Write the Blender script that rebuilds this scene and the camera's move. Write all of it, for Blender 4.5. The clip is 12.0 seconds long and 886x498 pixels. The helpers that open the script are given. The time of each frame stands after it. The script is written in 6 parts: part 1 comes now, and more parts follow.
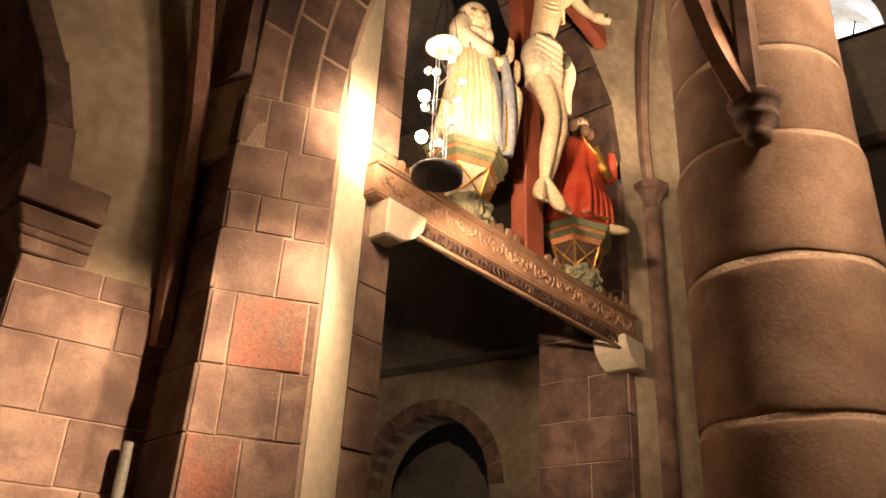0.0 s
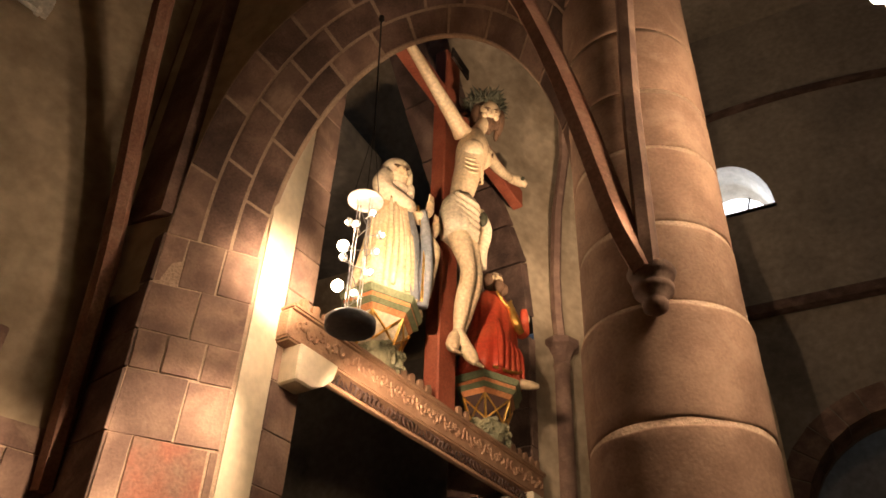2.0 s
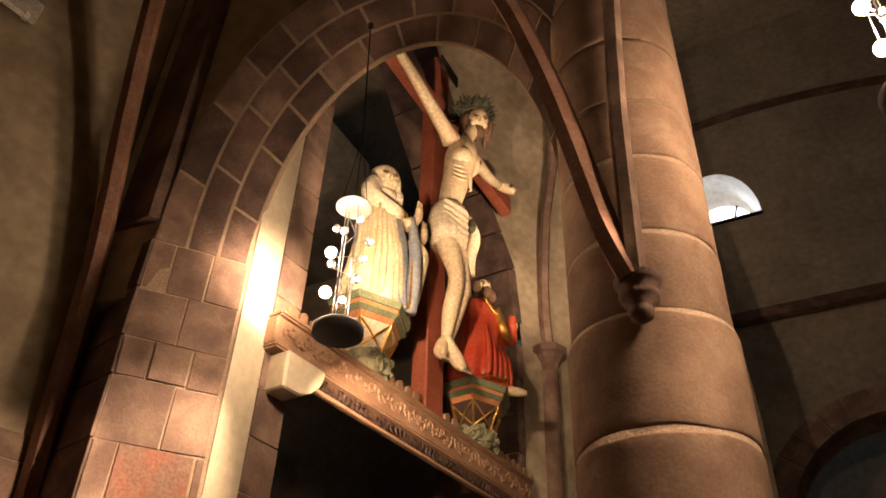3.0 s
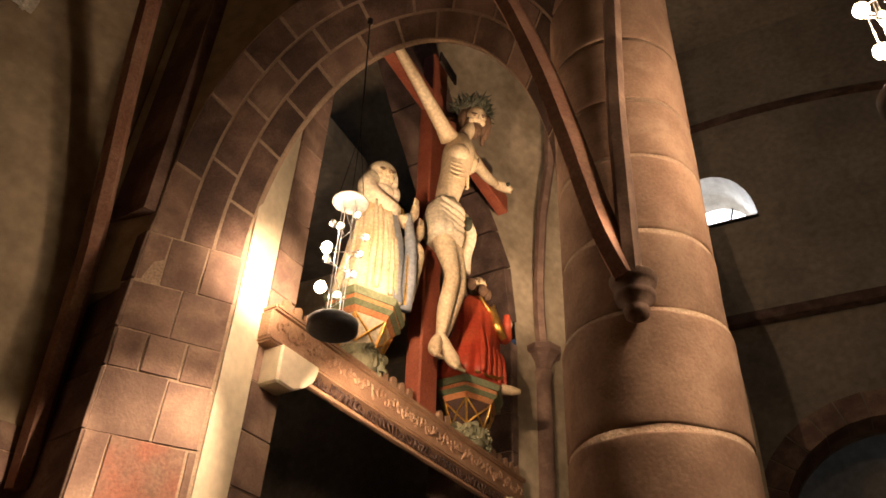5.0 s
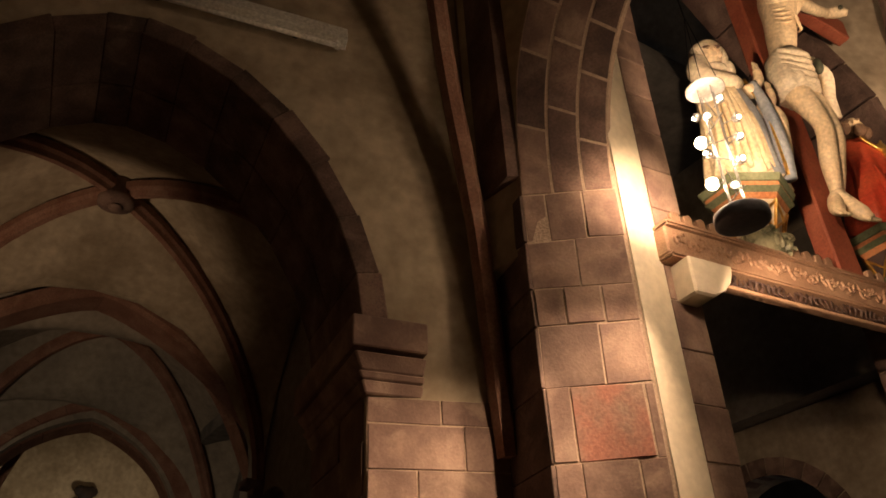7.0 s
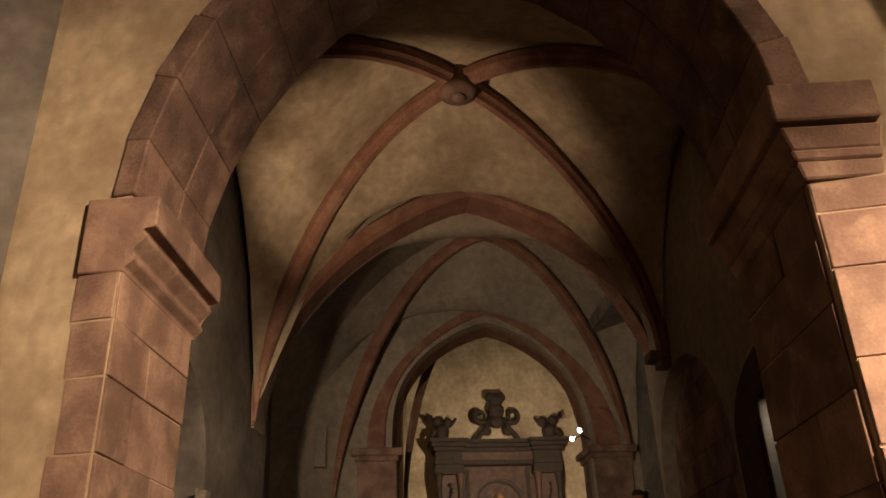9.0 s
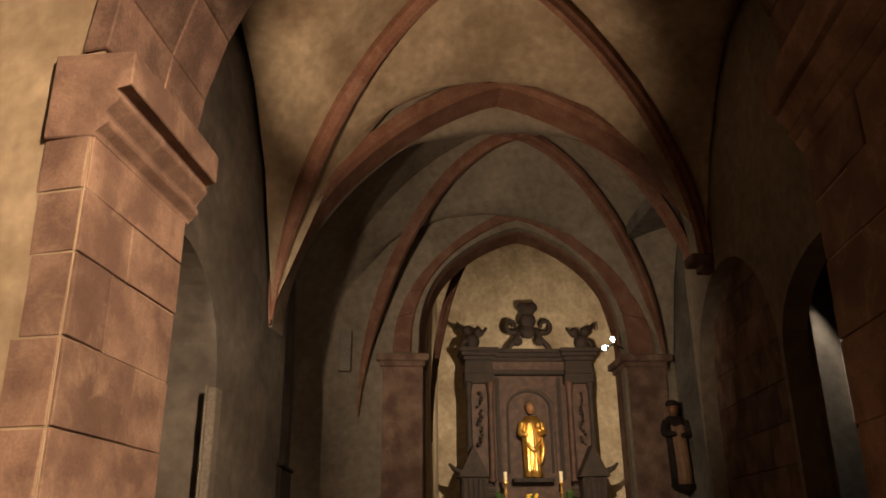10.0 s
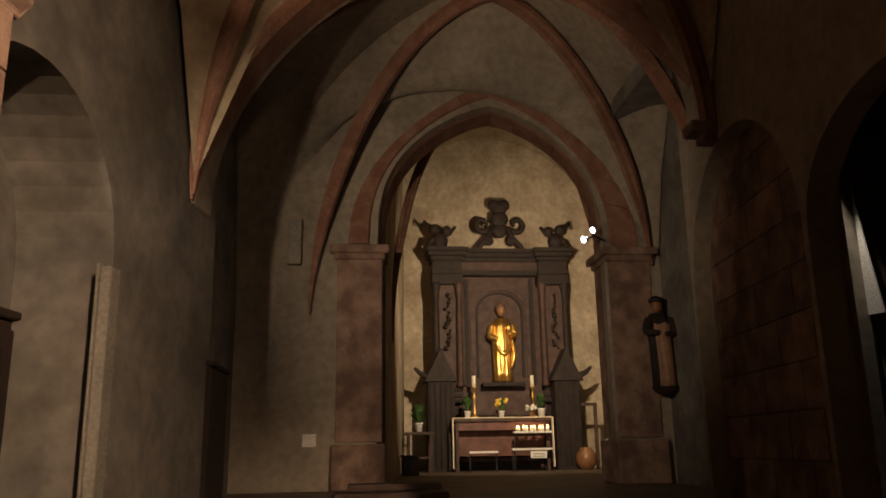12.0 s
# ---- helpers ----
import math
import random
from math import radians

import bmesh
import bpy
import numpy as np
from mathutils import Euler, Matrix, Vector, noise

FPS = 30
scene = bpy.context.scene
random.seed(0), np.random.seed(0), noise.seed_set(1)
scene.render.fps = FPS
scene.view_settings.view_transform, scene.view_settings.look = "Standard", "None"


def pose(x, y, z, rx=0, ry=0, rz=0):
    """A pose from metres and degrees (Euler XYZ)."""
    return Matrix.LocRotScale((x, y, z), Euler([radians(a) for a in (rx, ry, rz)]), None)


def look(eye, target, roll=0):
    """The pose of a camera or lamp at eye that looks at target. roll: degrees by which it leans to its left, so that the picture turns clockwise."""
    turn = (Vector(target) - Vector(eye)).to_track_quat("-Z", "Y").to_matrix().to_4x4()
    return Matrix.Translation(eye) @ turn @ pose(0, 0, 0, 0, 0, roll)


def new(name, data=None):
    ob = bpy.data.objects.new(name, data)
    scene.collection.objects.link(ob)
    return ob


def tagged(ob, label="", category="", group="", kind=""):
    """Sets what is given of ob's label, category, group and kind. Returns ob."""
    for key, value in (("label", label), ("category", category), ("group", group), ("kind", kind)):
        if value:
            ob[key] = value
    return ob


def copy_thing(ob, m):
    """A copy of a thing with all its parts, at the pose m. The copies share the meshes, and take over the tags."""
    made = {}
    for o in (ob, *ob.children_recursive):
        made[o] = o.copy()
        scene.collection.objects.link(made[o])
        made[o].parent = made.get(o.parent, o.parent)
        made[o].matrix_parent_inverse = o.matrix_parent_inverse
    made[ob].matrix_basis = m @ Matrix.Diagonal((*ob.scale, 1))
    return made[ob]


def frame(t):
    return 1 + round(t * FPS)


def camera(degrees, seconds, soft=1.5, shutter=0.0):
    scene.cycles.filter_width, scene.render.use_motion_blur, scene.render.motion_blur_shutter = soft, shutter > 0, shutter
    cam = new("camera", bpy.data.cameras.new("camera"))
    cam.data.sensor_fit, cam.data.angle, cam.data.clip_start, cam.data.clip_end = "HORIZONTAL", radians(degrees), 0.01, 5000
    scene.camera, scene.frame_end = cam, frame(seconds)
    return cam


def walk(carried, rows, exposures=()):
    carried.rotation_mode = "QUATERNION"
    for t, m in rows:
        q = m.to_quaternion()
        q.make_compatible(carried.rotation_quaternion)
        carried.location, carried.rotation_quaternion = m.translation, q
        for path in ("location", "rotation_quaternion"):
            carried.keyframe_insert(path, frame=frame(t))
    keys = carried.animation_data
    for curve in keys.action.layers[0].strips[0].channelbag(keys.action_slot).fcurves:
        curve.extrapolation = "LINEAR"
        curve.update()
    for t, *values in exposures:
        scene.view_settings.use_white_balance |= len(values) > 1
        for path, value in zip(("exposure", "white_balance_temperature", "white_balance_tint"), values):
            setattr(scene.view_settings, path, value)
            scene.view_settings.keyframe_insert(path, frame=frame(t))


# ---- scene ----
cam = camera(57.83, 12.0, soft=1.7)
PATH = [  # seconds, x, y, z, yaw, pitch, roll
    (0.0, 0.000, 0.000, 1.601, 34.65, 25.38, -2.76),
    (0.5, 0.038, 0.020, 1.601, 30.91, 28.77, -3.96),
    (1.0, 0.049, 0.001, 1.608, 28.36, 31.75, -3.13),
    (1.5, 0.049, -0.023, 1.604, 28.63, 34.11, -2.41),
    (2.0, 0.057, -0.043, 1.602, 28.16, 35.98, -2.31),
    (2.5, 0.065, -0.052, 1.601, 27.78, 36.41, -1.95),
    (4.5, 0.068, -0.037, 1.596, 26.40, 36.53, -2.41),
    (5.0, 0.060, -0.040, 1.595, 26.61, 36.39, -2.57),
    (5.5, 0.027, -0.041, 1.596, 28.60, 36.21, -2.07),
    (6.0, -0.034, -0.053, 1.596, 32.43, 35.07, -1.01),
    (6.5, -0.118, -0.091, 1.583, 42.60, 33.61, 0.74),
    (7.0, -0.268, -0.216, 1.616, 56.63, 31.43, 2.71),
    (7.2, -0.359, -0.259, 1.613, 60.95, 31.06, 3.54),
    (8.8, -1.020, -0.202, 1.549, 81.00, 28.29, 1.82),
    (9.0, -1.130, -0.140, 1.545, 83.90, 26.06, 2.17),
    (9.5, -1.339, -0.008, 1.550, 88.02, 22.52, 0.66),
    (10.0, -1.656, 0.002, 1.569, 86.02, 20.11, 0.64),
    (10.5, -1.975, -0.000, 1.591, 83.76, 17.42, 0.93),
    (11.0, -2.231, 0.089, 1.565, 85.48, 15.61, 1.35),
    (11.5, -2.517, 0.167, 1.586, 85.93, 14.59, 0.42),
    (12.0, -2.843, 0.210, 1.591, 84.06, 13.83, 1.00),
]
walk(cam, [(t, pose(x, y, z, 90 + pitch, roll, yaw)) for t, x, y, z, yaw, pitch, roll in PATH],
     exposures=[(0.0, 0.3), (1.5, 0.05), (2.7, -0.1), (5.5, -0.15), (6.5, -0.5), (7.2, -0.6), (8.8, 0.4), (9.5, 0.85), (10.5, 0.8), (12.0, 0.65)])

# ---- world and lamps ----
world = bpy.data.worlds.new("world")
world.use_nodes = True
scene.world = world
bg = world.node_tree.nodes["Background"]
bg.inputs[0].default_value = (0.50, 0.58, 0.75, 1)
bg.inputs[1].default_value = 0.08
WARM = (1.0, 0.67, 0.42)


def lamp(name, at, watts, size=0.05, color=WARM, kind="POINT", target=None, angle=60, blend=0.5):
    data = bpy.data.lights.new(name, kind)
    data.energy, data.color = watts, color
    ob = new(name, data)
    if kind == "SPOT":
        data.spot_size, data.spot_blend = radians(angle), blend
    if kind == "AREA":
        data.size = size
    else:
        data.shadow_soft_size = size
    ob.matrix_world = look(at, target) if target else Matrix.Translation(at)
    return ob


# ---- frames of reference ----
def unit(x, y):
    d = math.hypot(x, y)
    return Vector((x / d, y / d, 0))


class Frame:
    """Along (s), towards the camera's side (n), up (z)."""

    def __init__(self, x, y, ex, ey):
        self.o, self.e = Vector((x, y, 0)), unit(ex, ey)
        self.m = Vector((self.e.y, -self.e.x, 0))

    def __call__(self, s, n, z):
        return self.o + self.e * s + self.m * n + Vector((0, 0, z))


W = Frame(-3.80, 1.614, 0.304, 0.953)      # aisle's end wall, s = 0 at the far impost
A = Frame(-3.10, 2.340, 0.990, 0.130)      # arcade arch between pier and round column
B = Frame(-2.763, 3.051, 0.0965, 0.995)    # rood beam


def C(x, s, z):
    """A place in the chapel: s is measured from its axis, which drifts sideways."""
    return Vector((x, 0.27 + 0.153 * (-4.2 - x) + s, z))


# lit lamps: the hanging cluster by the arch, its twin over the aisle, the uplight, the altar spot
LAMP_A = A(1.10, -0.25, 0)
for dz, dx, dn, w in ((3.86, -0.13, 0.07, 15), (4.10, -0.14, 0.06, 10), (4.27, 0.06, 0.14, 3), (3.90, 0.15, -0.06, 5)):
    lamp("cluster_light", LAMP_A + A.e * dx + A.m * dn + Vector((0, 0, dz)), w, 0.025)
lamp("cluster_spot", LAMP_A + A.e * -0.16 + A.m * 0.10 + Vector((0, 0, 3.95)), 290, 0.03, WARM, "SPOT", W(0.4, 0, 1.4), 66, 0.9)
lamp("cluster_spot", LAMP_A + A.e * -0.16 + A.m * 0.02 + Vector((0, 0, 4.08)), 130, 0.03, WARM, "SPOT", B(-0.14, 0.0, 4.2), 70, 1.0)
lamp("cluster_spot", LAMP_A + A.e * 0.16 - A.m * 0.10 + Vector((0, 0, 4.30)), 240, 0.03, WARM, "SPOT", B(2.1, 0.1, 6.2), 100, 0.8)
lamp("cluster_spot", LAMP_A + A.e * 0.06 - A.m * 0.10 + Vector((0, 0, 3.50)), 330, 0.03, WARM, "SPOT", (-5.4, 9.0, 3.6), 60, 0.8)
lamp("aisle_cluster_light", (0.60, 2.46, 4.22), 110, 0.08)
lamp("aisle_cluster_spot", (0.66, 2.30, 3.98), 190, 0.06, WARM, "SPOT", (-0.35, 2.7, 2.3), 58, 1.0)
lamp("aisle_cluster_spot", (0.47, 2.33, 4.05), 1900, 0.10, WARM, "SPOT", (-4.3, -1.9, 2.5), 58, 1.0)
lamp("aisle_cluster_spot", (0.47, 2.33, 3.90), 1250, 0.06, WARM, "SPOT", W(0.15, 0, 2.35), 27, 0.7)
lamp("vault_uplight", (-5.85, -1.22, 2.95), 210, 0.05, WARM, "SPOT", (-7.9, 0.35, 5.75), 52, 0.75)
# Added fill for the crossing plaster, from an assumed lamp behind the column.
lamp("chancel_fill_spot", (-1.12, 4.62, 4.75), 300, 0.05, WARM, "SPOT", (-2.6, 6.2, 8.0), 95, 0.8)
lamp("altar_spot_light", (-12.75, 2.55, 4.2), 720, 0.04, (1.0, 0.76, 0.50), "SPOT", (-18.6, 3.1, 3.7), 88, 0.9)
lamp("vault_uplight", (-5.95, -1.28, 3.0), 330, 0.05, (1.0, 0.74, 0.50), "SPOT", (-11.8, 1.8, 3.9), 62, 1.0)
# Added fill that brightens the white panel in the side room.
lamp("side_room_fill", (-8.85, 4.12, 4.0), 30, 0.05, (1.0, 0.85, 0.7), "SPOT", (-8.95, 4.36, 2.4), 34, 0.5)
lamp("daylight", (-0.86, 10.8, 9.5), 45, 0.7, (0.72, 0.82, 1.0), "AREA", (-0.6, 7.0, 7.2))

# ---- materials ----
def material(name, c1, c2, rough=0.85, scale=3.0, fine=60.0, bump=0.3, metal=0.0, stain=None, island=0.0, coat=0.0, pale=None, grain=1.0):
    m = bpy.data.materials.new(name)
    m.use_nodes = True
    t = m.node_tree
    n, l = t.nodes, t.links
    p = n["Principled BSDF"]
    p.inputs["Roughness"].default_value, p.inputs["Metallic"].default_value = rough, metal
    p.inputs["Coat Weight"].default_value = coat
    geo = n.new("ShaderNodeNewGeometry")
    big = n.new("ShaderNodeTexNoise")
    big.inputs["Scale"].default_value, big.inputs["Detail"].default_value = scale, 6
    small = n.new("ShaderNodeTexNoise")
    small.inputs["Scale"].default_value, small.inputs["Detail"].default_value = fine, 5
    for tex in (big, small):
        l.new(geo.outputs["Position"], tex.inputs["Vector"])
    ramp = n.new("ShaderNodeMapRange")
    ramp.inputs[1].default_value, ramp.inputs[2].default_value = 0.38, 0.62
    l.new(big.outputs["Fac"], ramp.inputs[0])
    mix = n.new("ShaderNodeMix")
    mix.data_type = "RGBA"
    mix.inputs[6].default_value, mix.inputs[7].default_value = (*c1, 1), (*c2, 1)
    l.new(ramp.outputs[0], mix.inputs[0])
    out = mix.outputs[2]
    hsv = n.new("ShaderNodeHueSaturation")
    val = n.new("ShaderNodeMapRange")
    val.inputs[1].default_value, val.inputs[2].default_value = 0.3, 0.7
    val.inputs[3].default_value, val.inputs[4].default_value = 1 - 0.24 * grain, 1 + 0.2 * grain
    l.new(small.outputs["Fac"], val.inputs[0])
    l.new(out, hsv.inputs["Color"])
    l.new(val.outputs[0], hsv.inputs["Value"])
    out = hsv.outputs[0]
    if island:
        info = n.new("ShaderNodeObjectInfo")
        shift = n.new("ShaderNodeMapRange")
        shift.inputs[3].default_value, shift.inputs[4].default_value = 1 - island, 1 + island * 0.6
        l.new(info.outputs["Random"], shift.inputs[0])
        h2 = n.new("ShaderNodeHueSaturation")
        l.new(out, h2.inputs["Color"])
        l.new(shift.outputs[0], h2.inputs["Value"])
        out = h2.outputs[0]
    if stain:
        st = n.new("ShaderNodeTexNoise")
        st.inputs["Scale"].default_value, st.inputs["Detail"].default_value = 0.9, 8
        st.inputs["Roughness"].default_value = 0.65
        l.new(geo.outputs["Position"], st.inputs["Vector"])
        sr = n.new("ShaderNodeMapRange")
        sr.inputs[1].default_value, sr.inputs[2].default_value = 0.5, 0.72
        l.new(st.outputs["Fac"], sr.inputs[0])
        m2 = n.new("ShaderNodeMix")
        m2.data_type = "RGBA"
        m2.inputs[7].default_value = (*stain, 1)
        l.new(sr.outputs[0], m2.inputs[0])
        l.new(out, m2.inputs[6])
        out = m2.outputs[2]
    if pale:
        pt = n.new("ShaderNodeTexNoise")
        pt.inputs["Scale"].default_value, pt.inputs["Detail"].default_value = 4.5, 9
        pt.inputs["Roughness"].default_value, pt.inputs["Distortion"].default_value = 0.7, 0.6
        l.new(geo.outputs["Position"], pt.inputs["Vector"])
        pr = n.new("ShaderNodeMapRange")
        pr.inputs[1].default_value, pr.inputs[2].default_value = 0.52, 0.72
        pr.inputs[4].default_value = 0.6
        l.new(pt.outputs["Fac"], pr.inputs[0])
        m3 = n.new("ShaderNodeMix")
        m3.data_type = "RGBA"
        m3.inputs[7].default_value = (*pale, 1)
        l.new(pr.outputs[0], m3.inputs[0])
        l.new(out, m3.inputs[6])
        out = m3.outputs[2]
    l.new(out, p.inputs["Base Color"])
    add = n.new("ShaderNodeMath")
    add.operation = "MULTIPLY_ADD"
    add.inputs[1].default_value = 0.6
    l.new(big.outputs["Fac"], add.inputs[0])
    l.new(small.outputs["Fac"], add.inputs[2])
    b = n.new("ShaderNodeBump")
    b.inputs["Strength"].default_value, b.inputs["Distance"].default_value = bump, 0.012
    l.new(add.outputs[0], b.inputs["Height"])
    l.new(b.outputs[0], p.inputs["Normal"])
    return m


def glow(name, color, strength):
    m = bpy.data.materials.new(name)
    m.use_nodes = True
    p = m.node_tree.nodes["Principled BSDF"]
    p.inputs["Base Color"].default_value = (*color, 1)
    p.inputs["Emission Color"].default_value = (*color, 1)
    p.inputs["Emission Strength"].default_value = strength
    return m


STONE = material("sandstone", (0.170, 0.105, 0.083), (0.31, 0.205, 0.157), 0.9, 4.5, 70, 0.18, island=0.26, stain=(0.125, 0.076, 0.060), pale=(0.41, 0.30, 0.225), grain=0.6)
STONE_RED = material("red_sandstone", (0.26, 0.108, 0.076), (0.20, 0.12, 0.09), 0.9, 5, 60, 0.2, island=0.1, pale=(0.38, 0.26, 0.19))
# Darker sandstone; on pier sides it also carries the shade in its colour.
STONE_DARK_SHADED = material("dark_and_shaded_sandstone", (0.085, 0.052, 0.042), (0.17, 0.105, 0.083), 0.9, 4.5, 70, 0.2, island=0.35, pale=(0.26, 0.185, 0.14))
MORTAR = material("mortar", (0.46, 0.34, 0.25), (0.36, 0.26, 0.19), 0.95, 6, 80, 0.5)
COLUMN = material("column_sandstone", (0.25, 0.155, 0.108), (0.37, 0.245, 0.175), 0.9, 5, 70, 0.14, island=0.10, stain=(0.18, 0.105, 0.075), pale=(0.45, 0.33, 0.245), grain=0.6)
COLUMN_JOINT = material("column_mortar", (0.50, 0.38, 0.28), (0.42, 0.30, 0.215), 0.95, 8, 80, 0.4)
PLASTER = material("old_plaster", (0.37, 0.30, 0.21), (0.47, 0.39, 0.28), 0.95, 1.9, 11, 0.22, stain=(0.20, 0.145, 0.09), grain=0.75)
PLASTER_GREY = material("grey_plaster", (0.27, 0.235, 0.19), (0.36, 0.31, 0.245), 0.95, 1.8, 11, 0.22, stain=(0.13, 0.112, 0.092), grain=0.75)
# Colder, darker plaster; in second bay and side room it doubles as shade.
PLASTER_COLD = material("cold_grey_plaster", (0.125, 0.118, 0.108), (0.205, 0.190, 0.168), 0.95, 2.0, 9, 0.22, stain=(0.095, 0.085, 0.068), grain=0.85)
RENDER = material("light_lime_render", (0.62, 0.54, 0.40), (0.68, 0.60, 0.46), 0.95, 2, 20, 0.15, grain=0.4)
RIB = material("painted_rib_stone", (0.21, 0.10, 0.066), (0.28, 0.15, 0.105), 0.85, 4, 60, 0.4, stain=(0.15, 0.07, 0.05), pale=(0.38, 0.25, 0.18))
OAK = material("carved_oak", (0.29, 0.165, 0.10), (0.37, 0.225, 0.14), 0.6, 8, 90, 0.5)
OAK_DARK = material("dark_carved_wood", (0.012, 0.007, 0.005), (0.028, 0.015, 0.010), 0.75, 8, 90, 0.4)
WALNUT = material("brown_wood_panel", (0.042, 0.020, 0.014), (0.078, 0.039, 0.027), 0.65, 6, 90, 0.3)
CROSS_RED = material("red_painted_wood", (0.26, 0.065, 0.035), (0.34, 0.10, 0.055), 0.55, 5, 60, 0.3)
TABLE_RED = material("dark_red_wood", (0.085, 0.026, 0.016), (0.14, 0.048, 0.030), 0.5, 6, 80, 0.2)
FLESH = material("painted_flesh_wood", (0.66, 0.50, 0.31), (0.74, 0.60, 0.40), 0.5, 4, 40, 0.25)
HAIR = material("brown_painted_hair", (0.10, 0.055, 0.03), (0.16, 0.09, 0.05), 0.7, 30, 90, 0.8)
THORN = material("green_black_thorns", (0.03, 0.035, 0.022), (0.06, 0.06, 0.035), 0.6, 30, 90, 0.4)
LINEN = material("cream_painted_cloth", (0.66, 0.56, 0.40), (0.74, 0.65, 0.49), 0.6, 4, 40, 0.25)
ROBE_GOLD = material("pale_gilded_robe", (0.60, 0.47, 0.28), (0.68, 0.57, 0.38), 0.5, 5, 40, 0.3, stain=(0.45, 0.30, 0.14))
ROBE_BLUE = material("faded_blue_cloth", (0.20, 0.22, 0.25), (0.27, 0.28, 0.29), 0.6, 4, 40, 0.2)
ROBE_RED = material("vermilion_painted_robe", (0.42, 0.045, 0.02), (0.50, 0.085, 0.035), 0.5, 4, 40, 0.25)
GOLD = material("gilding", (0.75, 0.43, 0.10), (0.85, 0.55, 0.17), 0.32, 6, 40, 0.3, metal=0.9)
GREEN = material("green_painted_wood", (0.17, 0.20, 0.11), (0.24, 0.26, 0.15), 0.55, 5, 50, 0.3)
ORANGE = material("orange_painted_wood", (0.52, 0.20, 0.08), (0.58, 0.27, 0.12), 0.55, 5, 50, 0.3)
FOLIAGE_PAINT = material("grey_green_carved_foliage", (0.22, 0.22, 0.14), (0.36, 0.33, 0.20), 0.55, 9, 50, 0.3)
IRON = material("black_iron", (0.015, 0.014, 0.013), (0.03, 0.028, 0.026), 0.5, 10, 60, 0.3, metal=0.6)
STEEL = material("bare_steel", (0.5, 0.5, 0.5), (0.6, 0.6, 0.6), 0.3, 10, 60, 0.05, metal=0.9)
DISC_WHITE = material("white_lamp_disc", (0.75, 0.72, 0.66), (0.8, 0.77, 0.72), 0.6, 4, 40, 0.05)
DISC_GREY = material("grey_lamp_disc", (0.06, 0.065, 0.075), (0.08, 0.085, 0.095), 0.5, 4, 40, 0.05)
WHITE = material("white_paint", (0.72, 0.70, 0.64), (0.78, 0.76, 0.70), 0.5, 5, 50, 0.1)
DUCT = material("painted_cable_duct", (0.20, 0.186, 0.162), (0.26, 0.238, 0.205), 0.6, 3, 40, 0.1)
FLOOR = material("stone_floor", (0.13, 0.095, 0.07), (0.19, 0.14, 0.10), 0.6, 2, 40, 0.3, island=0.15)
WAX = material("cream_wax", (0.82, 0.72, 0.50), (0.86, 0.78, 0.58), 0.4, 5, 30, 0.05)
LEAF = material("plant_leaf", (0.035, 0.09, 0.02), (0.07, 0.14, 0.035), 0.5, 15, 50, 0.1)
POT = material("white_ceramic", (0.76, 0.74, 0.70), (0.8, 0.78, 0.74), 0.3, 5, 30, 0.02)
CLAY = material("brown_glazed_clay", (0.22, 0.10, 0.045), (0.30, 0.15, 0.07), 0.35, 5, 40, 0.2)
FLOWER_Y = material("yellow_petals", (0.75, 0.48, 0.04), (0.8, 0.55, 0.08), 0.6, 20, 60, 0.1)
FLOWER_W = material("white_petals", (0.78, 0.76, 0.66), (0.82, 0.80, 0.72), 0.6, 20, 60, 0.1)
BLACK = material("deep_shadow_cloth", (0.006, 0.005, 0.004), (0.01, 0.008, 0.006), 0.95, 4, 40, 0.1)
RED_BOOK = material("red_book_cloth", (0.45, 0.06, 0.03), (0.55, 0.10, 0.05), 0.7, 20, 60, 0.1, island=0.3)
BULB = glow("lit_bulb", (1.0, 0.80, 0.52), 60)
FLAME = glow("small_flame", (1.0, 0.62, 0.22), 7)
SPOTLIT = glow("spotlight_glass", (0.80, 0.92, 1.0), 25)
DAY = glow("daylit_glass", (0.85, 0.90, 1.0), 5.0)

# ---- mesh helpers ----


def mesh_object(name, bm, mat, smooth=False):
    me = bpy.data.meshes.new(name)
    bmesh.ops.recalc_face_normals(bm, faces=bm.faces)
    bm.to_mesh(me)
    bm.free()
    for mm in mat if isinstance(mat, (list, tuple)) else (mat,):
        me.materials.append(mm)
    if smooth:
        for f in me.polygons:
            f.use_smooth = True
    return new(name, me)


def part(name, bm, mat, parent, label="", smooth=False):
    ob = mesh_object(name, bm, mat, smooth)
    ob.parent = parent
    ob.matrix_parent_inverse = parent.matrix_world.inverted()
    return tagged(ob, label)


def thing(name, at, label, category, group="", kind=""):
    ob = new(name)
    ob.matrix_world = Matrix.Translation(at)
    bpy.context.view_layer.update()
    return tagged(ob, label, category, group, kind)


def structure(name, bm, mat, label, category, smooth=False):
    return tagged(mesh_object(name, bm, mat, smooth), label, category, "", "structure")


def prism(bm, pts, offset):
    """A solid between the polygon and its copy, moved by the offset."""
    a = [bm.verts.new(p) for p in pts]
    b = [bm.verts.new(Vector(p) + Vector(offset)) for p in pts]
    bm.faces.new(a)
    bm.faces.new(b[::-1])
    for i in range(len(a)):
        j = (i + 1) % len(a)
        bm.faces.new((a[i], a[j], b[j], b[i]))


def hexa(bm, low, high):
    """A solid from two quads of four corners each."""
    a, b = [bm.verts.new(p) for p in low], [bm.verts.new(p) for p in high]
    bm.faces.new(a)
    bm.faces.new(b[::-1])
    for i in range(4):
        j = (i + 1) % 4
        bm.faces.new((a[i], a[j], b[j], b[i]))


